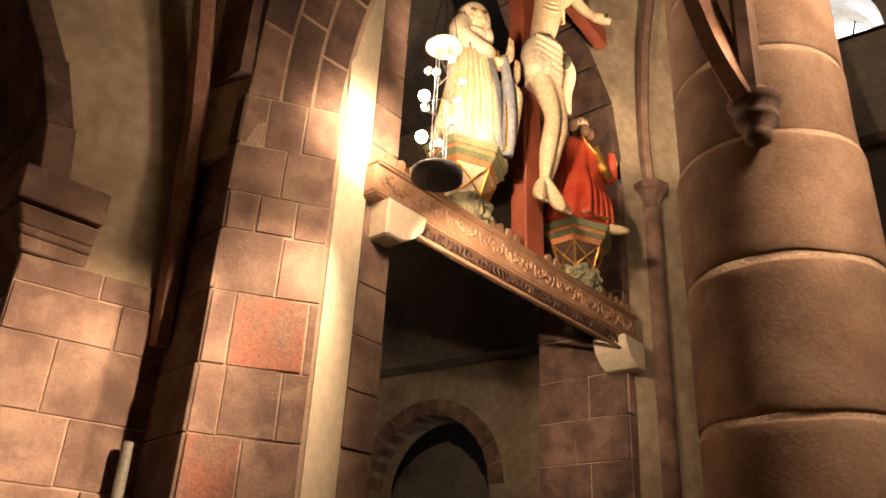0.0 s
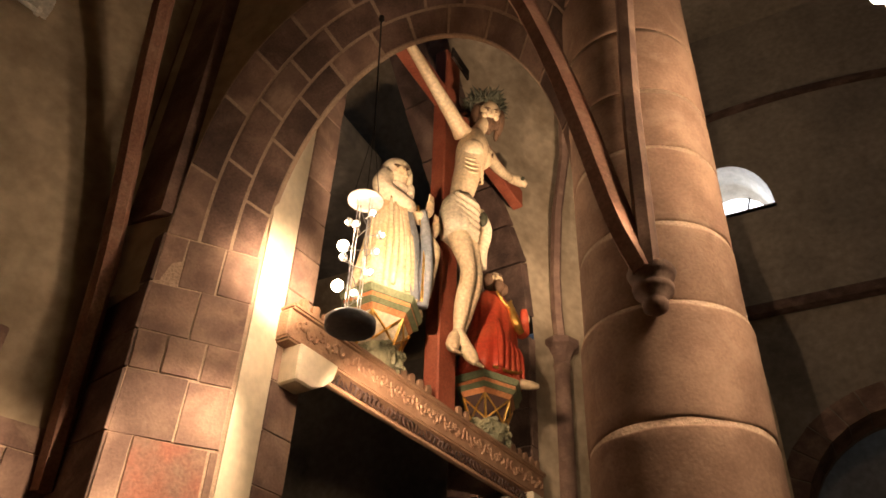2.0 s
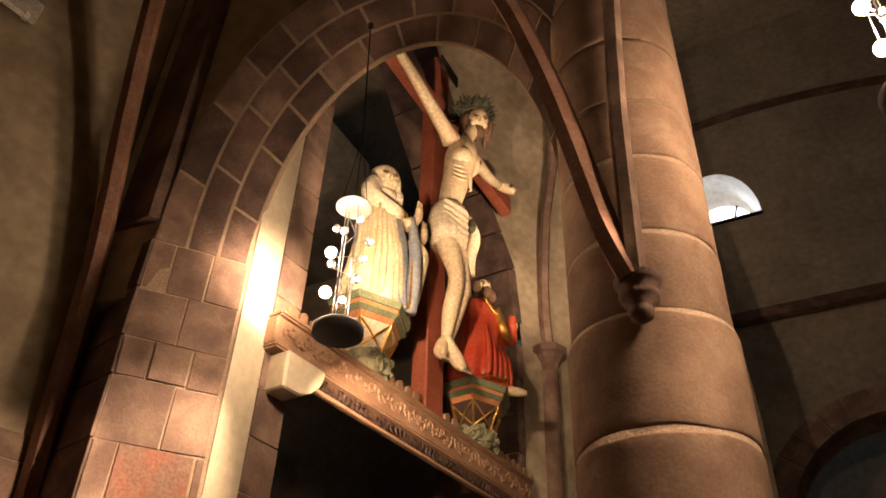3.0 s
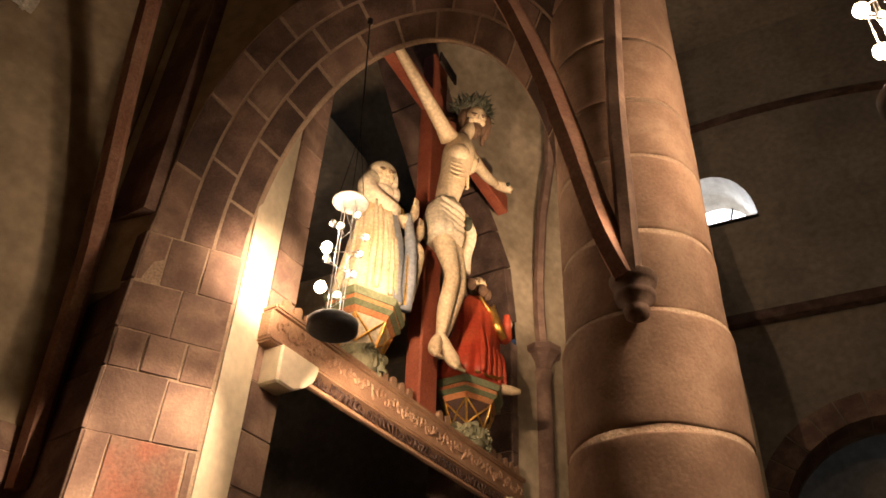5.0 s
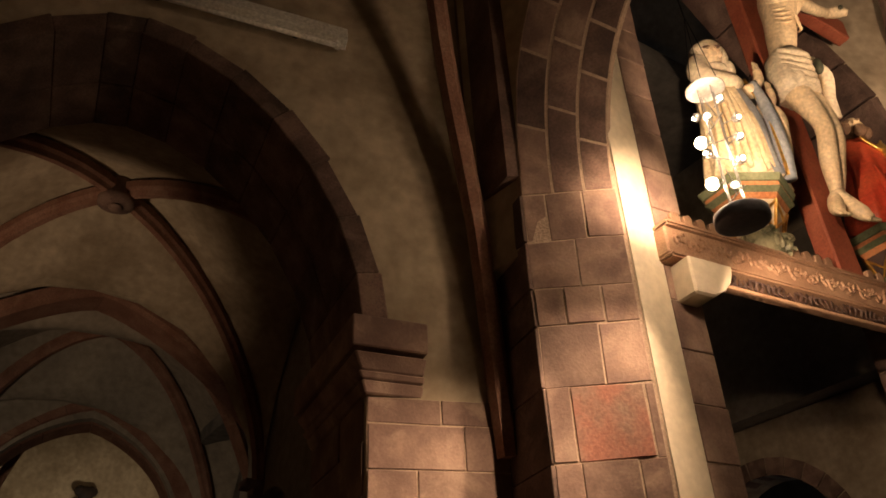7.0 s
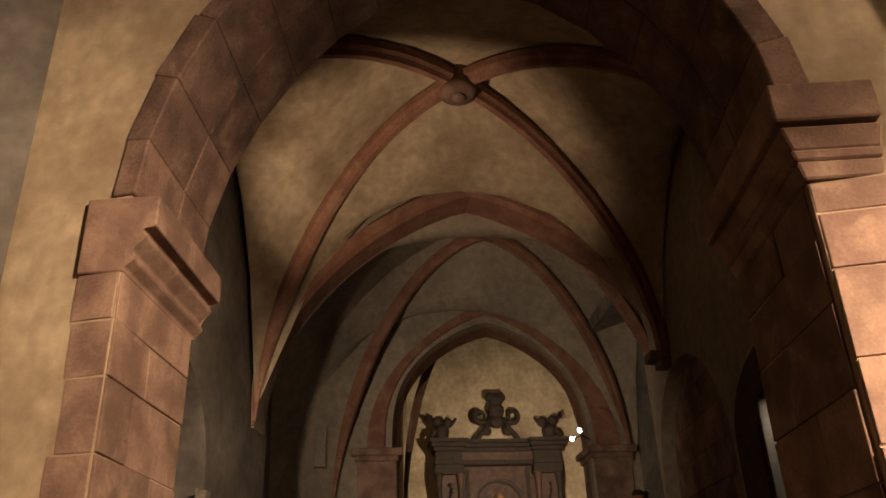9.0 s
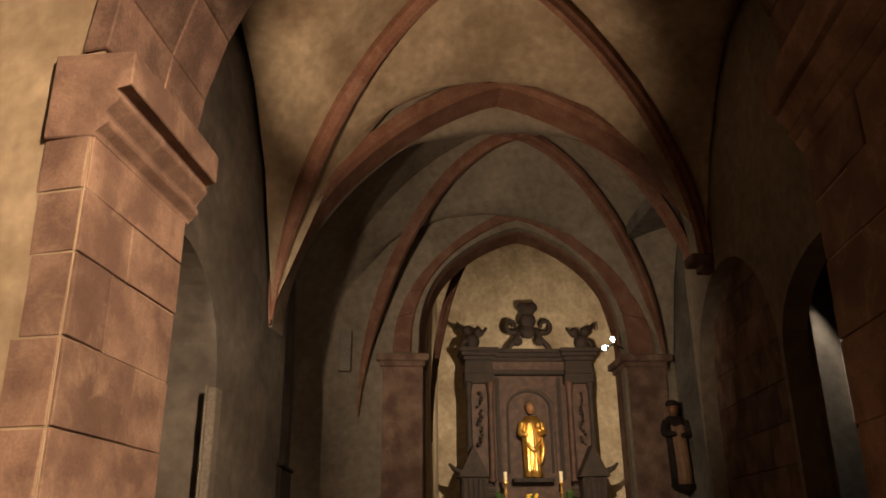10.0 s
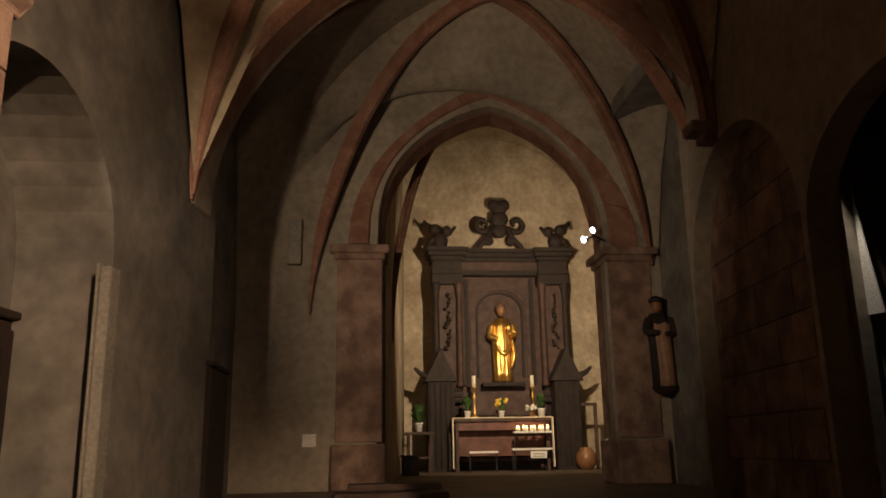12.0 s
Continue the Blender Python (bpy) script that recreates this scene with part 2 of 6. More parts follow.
def box(bm, c, size, rot=None):
    m = Matrix.Translation(c)
    if rot is not None:
        m = m @ rot
    x, y, z = (v / 2 for v in size)
    low = [m @ Vector(p) for p in ((-x, -y, -z), (x, -y, -z), (x, y, -z), (-x, y, -z))]
    high = [m @ Vector(p) for p in ((-x, -y, z), (x, -y, z), (x, y, z), (-x, y, z))]
    hexa(bm, low, high)


def soften(bm, r=0.006, seg=1):
    bmesh.ops.bevel(bm, geom=bm.edges[:], offset=r, segments=seg, affect="EDGES", clamp_overlap=True)


def lathe(bm, at, prof, seg=24, axis=None):
    """A turned shape; prof: radius and height."""
    m = Matrix.Translation(at)
    if axis is not None:
        m = m @ Vector((0, 0, 1)).rotation_difference(Vector(axis)).to_matrix().to_4x4()
    rings = []
    for r, h in prof:
        rings.append([bm.verts.new(m @ Vector((r * math.cos(2 * math.pi * i / seg), r * math.sin(2 * math.pi * i / seg), h))) for i in range(seg)])
    for a, b in zip(rings, rings[1:]):
        for i in range(seg):
            j = (i + 1) % seg
            bm.faces.new((a[i], a[j], b[j], b[i]))
    bm.faces.new(rings[0][::-1])
    bm.faces.new(rings[-1])


def tube(bm, pts, r, seg=8):
    """A round bar along points; r: one radius, or one for each point."""
    pts = [Vector(p) for p in pts]
    rs = r if isinstance(r, (list, tuple)) else [r] * len(pts)
    rings = []
    side = None
    for i, p in enumerate(pts):
        d = (pts[min(i + 1, len(pts) - 1)] - pts[max(i - 1, 0)]).normalized()
        if side is None:
            side = d.orthogonal().normalized()
        side = (side - d * side.dot(d)).normalized()
        up = d.cross(side)
        rings.append([bm.verts.new(p + (side * math.cos(2 * math.pi * k / seg) + up * math.sin(2 * math.pi * k / seg)) * rs[i]) for k in range(seg)])
    for a, b in zip(rings, rings[1:]):
        for k in range(seg):
            j = (k + 1) % seg
            bm.faces.new((a[k], a[j], b[j], b[k]))
    bm.faces.new(rings[0][::-1])
    bm.faces.new(rings[-1])


def ball(bm, c, r, seg=12, squash=(1, 1, 1)):
    m = Matrix.Translation(c) @ Matrix.Diagonal((*squash, 1))
    bmesh.ops.create_uvsphere(bm, u_segments=seg, v_segments=max(6, seg // 2), radius=r, matrix=m)


def sweep(bm, pts, profile, up, taper=False):
    """A moulding along points; profile: across and up; up(i): the direction of 'up' there."""
    rings = []
    n = len(pts)
    for i, p in enumerate(pts):
        d = (pts[min(i + 1, n - 1)] - pts[max(i - 1, 0)]).normalized()
        u = up(i)
        u = (u - d * u.dot(d)).normalized()
        side = d.cross(u)
        k = min(1, 0.12 + 0.2 * i) if taper else 1
        rings.append([bm.verts.new(p + side * (a * k) + u * (b * k)) for a, b in profile])
    k = len(profile)
    for a, b in zip(rings, rings[1:]):
        for i in range(k):
            j = (i + 1) % k
            bm.faces.new((a[i], a[j], b[j], b[i]))
    bm.faces.new(rings[0][::-1])
    bm.faces.new(rings[-1])


def oval(a, b, p=2.0, n=24):
    """Half an arch's line, from the left spring over the crown to the right: offset and rise."""
    out = []
    for i in range(n + 1):
        t = math.pi * (1 - i / n)
        c, s = math.cos(t), math.sin(t)
        out.append((a * math.copysign(abs(c) ** (2 / p), c), b * abs(s) ** (2 / p)))
    return out


def ogive(a, b, n=12):
    """A pointed arch of half-width a and rise b."""
    r = (a * a + b * b) / (2 * a)
    top = math.asin(min(1, b / r))
    right = [(a - r + r * math.cos(top * i / n), r * math.sin(top * i / n)) for i in range(n + 1)]
    return [(-x, z) for x, z in right] + right[-2::-1]


def uneven(a_left, a_right, b, q, r, n=14):
    """A pointed arch's line with unlike halves, left to right."""
    us = [1 - (k / n) ** 1.7 for k in range(n + 1)]
    left = [(-a_left * u, b * (1 - u ** q) ** r) for u in us]
    return left + [(a_right * u, b * (1 - u ** q) ** r) for u in us[-2::-1]]


RIBBED = [(-0.07, -0.04), (-0.07, 0.03), (-0.045, 0.06), (-0.03, 0.11), (0.03, 0.11), (0.045, 0.06), (0.07, 0.03), (0.07, -0.04)]

def smooth_line(pts, per=5):
    """A rounded line through a few points."""
    out = []
    for i in range(len(pts) - 1):
        a, p, q, b = pts[max(i - 1, 0)], pts[i], pts[i + 1], pts[min(i + 2, len(pts) - 1)]
        for k in range(per):
            t = k / per
            out.append(0.5 * ((2 * p) + (q - a) * t + (2 * a - 5 * p + 4 * q - b) * t * t + (3 * p - a - 3 * q + b) * t ** 3))
    return out + [pts[-1]]


# ================= the large structure =================
T = 0.95  # thickness of the aisle's end wall, along the chapel's axis
into = Vector((-1, 0.16, 0)) * T
MID, HALF = -1.445, 1.535
curve = oval(HALF, 1.93, 1.72, 28)
SPRING = 3.58

# aisle's end wall with the opening to the chapel
bm = bmesh.new()
line = [(-6.0, -0.5), (MID - HALF, -0.5)] + [(MID + a, SPRING + b) for a, b in curve] + [(MID + HALF, -0.5), (0.86, -0.5), (0.86, 9.0), (-6.0, 9.0)]
prism(bm, [W(s, 0, z) for s, z in line], into)
wall_end = structure("wall_end", bm, PLASTER, "ochre lime-plastered aisle end wall with a round arch", "wall")

# arcade wall above and beside the arch to the crossing
bm = bmesh.new()
out_curve = oval(1.30, 2.0, 2.45, 28)
line = [(-0.42, 3.9), (0.0, 3.9)] + [(1.30 + a, 4.25 + b) for a, b in out_curve] + [(2.60, 3.9), (2.62, 3.9), (2.62, 9.0), (-0.42, 9.0)]
prism(bm, [A(s, -0.02, z) for s, z in line], A.m * -0.40)
structure("wall_arcade", bm, PLASTER, "plastered arcade wall above the stone arch", "wall")

# floors
bm = bmesh.new()
prism(bm, [(-5.6, -5, 0), (9, -5, 0), (9, 16, 0), (-5.6, 16, 0)], (0, 0, -0.3))
structure("floor", bm, FLOOR, "worn dark stone floor of the church", "floor")
bm = bmesh.new()
for i, (x, z) in enumerate(((-5.4, 0.19), (-5.75, 0.38), (-6.1, 0.57), (-6.45, 0.76), (-6.8, 0.95), (-7.15, 1.13))):
    prism(bm, [(x, -3.4, z), (x, 7, z), (-20.5, 7, z), (-20.5, -3.4, z)], (0, 0, -0.19))
structure("chapel_floor", bm, FLOOR, "raised chapel floor of grey stone with steps", "floor")

# ================= chapel =================
T1, T2, END = -9.0, -12.2, -19.3


def rib(name, pts, mat, label, up, profile=RIBBED, taper=False):
    bm = bmesh.new()
    sweep(bm, [Vector(p) for p in pts], profile, up, taper)
    return structure(name, bm, mat, label, "vault rib", False)


def half_curve(p0, p1, bulge, n=14):
    """A rising curve from a spring to a crown: quarter of an oval."""
    p0, p1 = Vector(p0), Vector(p1)
    out = []
    for i in range(n + 1):
        t = i / n * math.pi / 2
        flat, rise = 1 - math.cos(t), math.sin(t)
        flat, rise = flat ** bulge, rise
        out.append(Vector((p0.x + (p1.x - p0.x) * flat, p0.y + (p1.y - p0.y) * flat, p0.z + (p1.z - p0.z) * rise)))
    return out


# side walls of the first bay, with the door recess and an opening
bm = bmesh.new()
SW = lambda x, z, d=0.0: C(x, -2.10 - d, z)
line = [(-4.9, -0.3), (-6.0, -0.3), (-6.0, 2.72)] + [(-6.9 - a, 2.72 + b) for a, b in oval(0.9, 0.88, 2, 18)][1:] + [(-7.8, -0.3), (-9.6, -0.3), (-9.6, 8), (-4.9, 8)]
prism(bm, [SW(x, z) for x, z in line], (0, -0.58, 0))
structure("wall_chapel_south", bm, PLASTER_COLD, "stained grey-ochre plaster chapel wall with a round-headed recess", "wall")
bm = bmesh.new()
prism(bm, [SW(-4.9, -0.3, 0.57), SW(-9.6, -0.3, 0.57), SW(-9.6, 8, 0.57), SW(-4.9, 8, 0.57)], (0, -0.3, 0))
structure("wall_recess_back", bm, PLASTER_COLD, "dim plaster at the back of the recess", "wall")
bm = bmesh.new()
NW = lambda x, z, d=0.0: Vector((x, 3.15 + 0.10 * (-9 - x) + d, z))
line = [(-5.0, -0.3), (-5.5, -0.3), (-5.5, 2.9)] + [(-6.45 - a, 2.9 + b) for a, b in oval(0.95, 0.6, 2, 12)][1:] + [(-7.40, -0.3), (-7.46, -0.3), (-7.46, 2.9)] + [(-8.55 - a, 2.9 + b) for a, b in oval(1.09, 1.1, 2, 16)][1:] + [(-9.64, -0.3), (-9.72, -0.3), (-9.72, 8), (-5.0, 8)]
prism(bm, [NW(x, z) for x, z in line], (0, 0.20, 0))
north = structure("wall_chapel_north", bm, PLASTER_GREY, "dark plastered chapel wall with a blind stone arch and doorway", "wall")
for k in range(10):
    cuts = [-7.44, -7.8, -8.35, -9.05, -9.66] if k % 2 else [-7.44, -8.05, -8.7, -9.35, -9.66]
    for a, b in zip(cuts, cuts[1:]):
        bm = bmesh.new()
        prism(bm, [NW(a - 0.006, 1.13 + 0.33 * k, 0.16), NW(b + 0.006, 1.13 + 0.33 * k, 0.16), NW(b + 0.006, 1.452 + 0.33 * k, 0.16), NW(a - 0.006, 1.452 + 0.33 * k, 0.16)], (0, 0.05, 0))
        part("ashlar_block", bm, STONE, north)
bm = bmesh.new()
prism(bm, [NW(-7.43, 1, 0.205), NW(-9.7, 1, 0.205), NW(-9.7, 4.5, 0.205), NW(-7.43, 4.5, 0.205)], (0, 0.06, 0))
part("mortar_bed", bm, MORTAR, north)
# Added enclosure in dark plaster, so the doorway looks into darkness.
bm = bmesh.new()
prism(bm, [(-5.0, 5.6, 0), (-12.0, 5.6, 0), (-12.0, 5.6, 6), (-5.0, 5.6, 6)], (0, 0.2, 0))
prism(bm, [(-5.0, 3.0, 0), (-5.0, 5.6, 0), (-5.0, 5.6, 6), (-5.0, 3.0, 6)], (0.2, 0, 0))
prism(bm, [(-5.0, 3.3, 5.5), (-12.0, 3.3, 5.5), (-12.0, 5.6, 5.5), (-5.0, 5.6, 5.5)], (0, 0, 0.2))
structure("wall_side_room", bm, PLASTER_COLD, "added dark plaster walls and lid that keep the side room dim", "wall")

# transverse arch of the first bay
M1 = 0.176
span = uneven(2.24, 2.52, 2.62, 1.3, 0.5, 16)
bm = bmesh.new()
line = [(-4.2, 0), (M1 - 2.285, 0), (M1 - 2.285, 3.47)] + [(M1 + a, 3.47 + b) for a, b in span] + [(M1 + 2.52, 0), (4.2, 0), (4.2, 8.5), (-4.2, 8.5)]
prism(bm, [C(T1, s, z) for s, z in line], (-0.35, 0.054, 0))
structure("wall_first_bay", bm, PLASTER_GREY, "plaster wall field above the pointed transverse arch", "wall")
bm = bmesh.new()
pts = [C(T1 + 0.1, M1 + a, 3.47 + b) for a, b in uneven(2.23, 2.51, 2.60, 1.3, 0.5, 24) if a < 0 or b > 0.85]
sweep(bm, pts, [(-0.07, -0.12), (-0.07, 0.0), (-0.01, 0.04), (0.38, 0.04), (0.47, -0.02), (0.47, -0.10)], lambda i: (C(T1 + 0.1, M1, 3.9) - pts[i]), True)
structure("transverse_arch", bm, RIB, "pointed transverse arch of red painted stone", "arch")
corbel = thing("wall_corbel", NW(-8.8, 4.1), "small dark stone corbel under the arch foot", "corbel")
bm = bmesh.new()
box(bm, NW(-8.8, 4.10, -0.10), (0.22, 0.26, 0.10))
box(bm, NW(-8.8, 4.02, -0.05), (0.17, 0.16, 0.08))
soften(bm, 0.015)
part("block", bm, STONE_DARK_SHADED, corbel)
# vault of the first bay: four webs as one shell
boss_at = Vector((-7.2, 0.83, 6.32))
corners = [C(-5.25, -2.08, 3.5), C(-5.25, 2.36, 3.5), C(T1 + 0.25, 2.12, 4.15), C(T1 + 0.15, -2.03, 3.5)]


def web(bm, n=12):
    for k in range(4):
        a, b = corners[k], corners[(k + 1) % 4]
        ra, rb = half_curve(a, boss_at, 0.88, n), half_curve(b, boss_at, 0.88, n)
        grid = []
        for i in range(n + 1):
            row = []
            for j in range(9):
                t = j / 8
                p = ra[i].lerp(rb[i], t)
                top = 6.12 if k in (0, 2) else 5.8
                lift = 4 * t * (1 - t) * (1 - i / n)
                p.z += max(0, (top - p.z)) * lift ** 0.8 + 0.10
                row.append(bm.verts.new(p))
            grid.append(row)
        for i in range(n):
            for j in range(8):
                bm.faces.new((grid[i][j], grid[i][j + 1], grid[i + 1][j + 1], grid[i + 1][j]))


bm = bmesh.new()
web(bm)
structure("vault_first_bay", bm, PLASTER, "ochre stained plaster rib vault", "ceiling", True)
for c in corners:
    pts = half_curve(c, boss_at, 0.88, 16)
    rib("vault_rib", pts, RIB, "red sandstone diagonal vault rib", lambda i: Vector((0, 0, -1)) if i > 2 else (boss_at - c) * Vector((1, 1, 0)), RIBBED, c.y < 1)
boss = thing("vault_boss", boss_at, "round carved keystone boss of the chapel vault", "boss")
bm = bmesh.new()
lathe(bm, boss_at + Vector((0, 0, -0.2)), [(0.12, 0), (0.17, 0.03), (0.17, 0.09), (0.14, 0.12), (0.14, 0.28)], 20)
part("disc", bm, STONE_DARK_SHADED, boss, "", True)
bm = bmesh.new()
ball(bm, boss_at + Vector((0.02, 0, -0.215)), 0.07, 10, (1, 1, 0.5))
part("carving", bm, STONE, boss)

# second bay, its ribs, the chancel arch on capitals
# The arch's shade over this bay is put into the darker plaster.
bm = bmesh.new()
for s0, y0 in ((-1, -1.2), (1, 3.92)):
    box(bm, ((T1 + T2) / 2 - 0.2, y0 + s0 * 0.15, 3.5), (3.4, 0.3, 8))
structure("wall_second_bay", bm, PLASTER_COLD, "side walls of the second bay, plaster darkened for their shade", "wall")
boss2 = Vector((-10.9, 1.68, 6.62))
bm = bmesh.new()
corners = [C(T1 - 0.35, -2.2, 3.4), C(T1 - 0.35, 2.3, 3.4), C(T2 + 0.08, 2.30, 3.7), C(T2 + 0.08, -1.84, 3.1)]
boss_at = boss2
feet = corners
corners = [Vector((T1 - 0.35, -1.19, 3.4)), Vector((T1 - 0.35, 3.9, 3.4)), Vector((T2 + 0.02, 3.9, 3.7)), Vector((T2 + 0.02, -1.19, 3.1))]
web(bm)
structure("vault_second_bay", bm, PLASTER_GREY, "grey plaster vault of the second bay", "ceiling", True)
for c in feet:
    rib("vault_rib", half_curve(c, boss2, 0.88, 16), RIB, "red sandstone diagonal vault rib", lambda i, c=c: Vector((0, 0, -1)) if i > 2 else (boss2 - c) * Vector((1, 1, 0)), RIBBED, True)
MA = 0.356
bm = bmesh.new()
line = [(-4.6, 1.1), (MA - 1.42, 1.1)] + [(MA + a, 3.95 + b) for a, b in uneven(1.42, 1.36, 1.84, 1.3, 0.36, 14)] + [(MA + 1.36, 1.1), (4.6, 1.1), (4.6, 8), (-4.6, 8)]
prism(bm, [C(T2, s, z) for s, z in line], (-0.55, 0.084, 0))
structure("wall_altar_arch", bm, PLASTER_GREY, "plaster wall round the altar arch", "wall")
inner, middle, outer = uneven(1.40, 1.34, 1.82, 1.3, 0.36), uneven(1.53, 1.47, 1.97, 1.25, 0.41), uneven(1.76, 1.80, 2.14, 1.15, 0.47)
archway = thing("altar_arch", C(T2, MA, 3.95), "pointed red sandstone arch with a splayed inner edge", "arch", "", "structure")
for i in range(0, len(inner) - 1, 2):
    bm = bmesh.new()
    rows = []
    for k in (i, i + 1, i + 2):
        flat = lambda p, x: C(T2 + x, MA + p[0], 3.95 + p[1])
        rows.append([flat(outer[k], 0.035), flat(middle[k], 0.035), flat(inner[k], -0.20), flat(inner[k], -0.60), flat(outer[k], -0.60)])
    rows[0] = [p.lerp(q, 0.02) for p, q in zip(rows[0], rows[-1])]
    vs = [[bm.verts.new(p) for p in r] for r in rows]
    for r0, r1 in zip(vs, vs[1:]):
        for q in range(5):
            w = (q + 1) % 5
            bm.faces.new((r0[q], r0[w], r1[w], r1[q]))
    bm.faces.new(vs[0][::-1])
    bm.faces.new(vs[-1])
    part("voussoir", bm, RIB, archway)

for side, s0 in ((-1, MA - 1.93), (1, MA + 1.36)):
    pier = thing("altar_pier", C(T2, s0 + 0.26, 1.15), "square red sandstone pier with a moulded capital", "pier", "altar piers")
    bm = bmesh.new()
    box(bm, C(T2 - 0.27, s0 + 0.265, 2.75), (0.6, 0.53, 2.2))
    soften(bm, 0.01)
    part("shaft", bm, STONE, pier)
    bm = bmesh.new()
    box(bm, C(T2 - 0.25, s0 + 0.265, 1.38), (0.72, 0.62, 0.5))
    soften(bm, 0.02)
    part("base", bm, STONE, pier)
    bm = bmesh.new()
    box(bm, C(T2 - 0.25, s0 + 0.265, 3.80), (0.66, 0.60, 0.08))
    box(bm, C(T2 - 0.25, s0 + 0.265, 3.88), (0.76, 0.70, 0.10))
    soften(bm, 0.015)
    part("capital", bm, STONE, pier)

# roof over the chapel's vaults
bm = bmesh.new()
prism(bm, [(-4.6, -4.2, 8.4), (-20, -4.2, 8.4), (-20, 8.0, 8.4), (-4.6, 8.0, 8.4)], (0, 0, 0.3))
structure("ceiling_chapel_roof", bm, PLASTER_COLD, "dark underside of the chapel roof", "ceiling")

# sanctuary
bm = bmesh.new()
prism(bm, [(END, -1, 1.1), (END, 7.2, 1.1), (END, 7.2, 9), (END, -1, 9)], (-0.3, 0, 0))
structure("wall_sanctuary", bm, PLASTER, "warm ochre plaster wall behind the altar", "wall")
for y0, y1, d in ((0.55, 1.15, -0.3), (3.62, 5.35, 0.3)):
    bm = bmesh.new()
    prism(bm, [(T2 - 0.55, y0, 1.1), (END, y1, 1.1), (END, y1, 8.3), (T2 - 0.55, y0, 8.3)], (0, d, 0))
    structure("wall_sanctuary_side", bm, PLASTER, "warm ochre plaster sanctuary wall", "wall")
bm = bmesh.new()
prof = ogive(2.5, 2.6, 12)
rows = []
for x in (T2 - 0.5, END):
    rows.append([bm.verts.new((x, 2.95 + a, 5.6 + b)) for a, b in prof])
for i in range(len(prof) - 1):
    bm.faces.new((rows[0][i], rows[0][i + 1], rows[1][i + 1], rows[1][i]))
structure("vault_sanctuary", bm, PLASTER, "ochre plaster pointed vault above the altar", "ceiling", True)
for foot, drop in (((-13.2, 0.66, 3.3), 0.4), ((-13.2, 3.52, 3.6), 0.2)):
    f = Vector(foot)
    pts = [f - Vector((0, 0, drop))] + half_curve(f, (-15.0, 2.42, 6.85), 0.95, 16)
    rib("vault_rib", pts, RIB, "slim red sandstone rib tapering down the wall", lambda i, f=f: Vector((0.35, 2.4 - f.y, -0.4)), [(a * 0.8, b * 0.8) for a, b in RIBBED], True)
keystone = thing("vault_boss", (-15.0, 2.42, 6.85), "small round keystone above the altar", "boss")
bm = bmesh.new()
lathe(bm, (-15.0, 2.42, 6.70), [(0.09, 0), (0.12, 0.03), (0.12, 0.09), (0.10, 0.22)], 16)
part("disc", bm, STONE_DARK_SHADED, keystone, "", True)

# ================= piers and arches of the aisle =================
def block_courses(parent, face, heights, widths, depth, mat, name="ashlar_block", joint=0.009):
    """Stones on a plane: face(s, n, z); heights: bed joints; widths: the joints of each course."""
    for k in range(len(heights) - 1):
        row = widths[k % len(widths)]
        for a, b in zip(row, row[1:]):
            bm = bmesh.new()
            j = joint / 2
            d = depth + random.uniform(-0.004, 0.006)
            z0, z1 = heights[k] + j, heights[k + 1] - j
            low = [face(a + j, 0, z0), face(b - j, 0, z0), face(b - j, d, z0), face(a + j, d, z0)]
            high = [face(a + j, 0, z1), face(b - j, 0, z1), face(b - j, d, z1), face(a + j, d, z1)]
            wob = [Vector((random.uniform(-0.004, 0.004), random.uniform(-0.004, 0.004), random.uniform(-0.005, 0.005))) for _ in range(4)]
            low[2] += wob[0]; low[3] += wob[1]; high[2] += wob[2]; high[3] += wob[3]
            hexa(bm, low, high)
            soften(bm, 0.003)
            m = mat(k, a) if callable(mat) else mat
            part(name, bm, m, parent)


# jambs of the chapel arch
F_right = lambda s, n, z: W(MID + HALF + s, n, z)
jamb_r = thing("arch_jamb", W(0.45, 0, 0), "pink sandstone ashlar jamb with a moulded impost", "pier", "chapel arch jambs", "structure")
heights = [0, 0.36, 0.7, 1.05, 1.4, 1.75, 2.1, 2.42, 2.78, 3.02, 3.16]
block_courses(jamb_r, lambda s, n, z: W(0.09 + s, n, z), heights, [[0, 0.40, 0.77], [0, 0.26, 0.77], [0, 0.52, 0.77]], 0.012, STONE)
# inner faces of both jambs, set along the thickness of the wall
ax = Vector((-1, 0.16, 0)).normalized()
E_l = W(MID - HALF, 0, 0)
E_r = W(MID + HALF, 0, 0)
side_n = Vector((-ax.y, ax.x, 0))
DEPTH = T * Vector((-1, 0.16, 0)).length
jamb_l = thing("arch_jamb", E_l, "pink sandstone quoined jamb with a moulded impost", "pier", "chapel arch jambs", "structure")
h_l = [0, 0.33, 0.66, 0.98, 1.3, 1.62, 1.98, 2.32, 2.66, 2.93, 3.17]


def on_left(s, n, z):
    return E_l + ax * s + Vector((0.16, 1, 0)).normalized() * n + Vector((0, 0, z))


def on_right(s, n, z):
    return E_r + ax * s - Vector((0.16, 1, 0)).normalized() * n + Vector((0, 0, z))


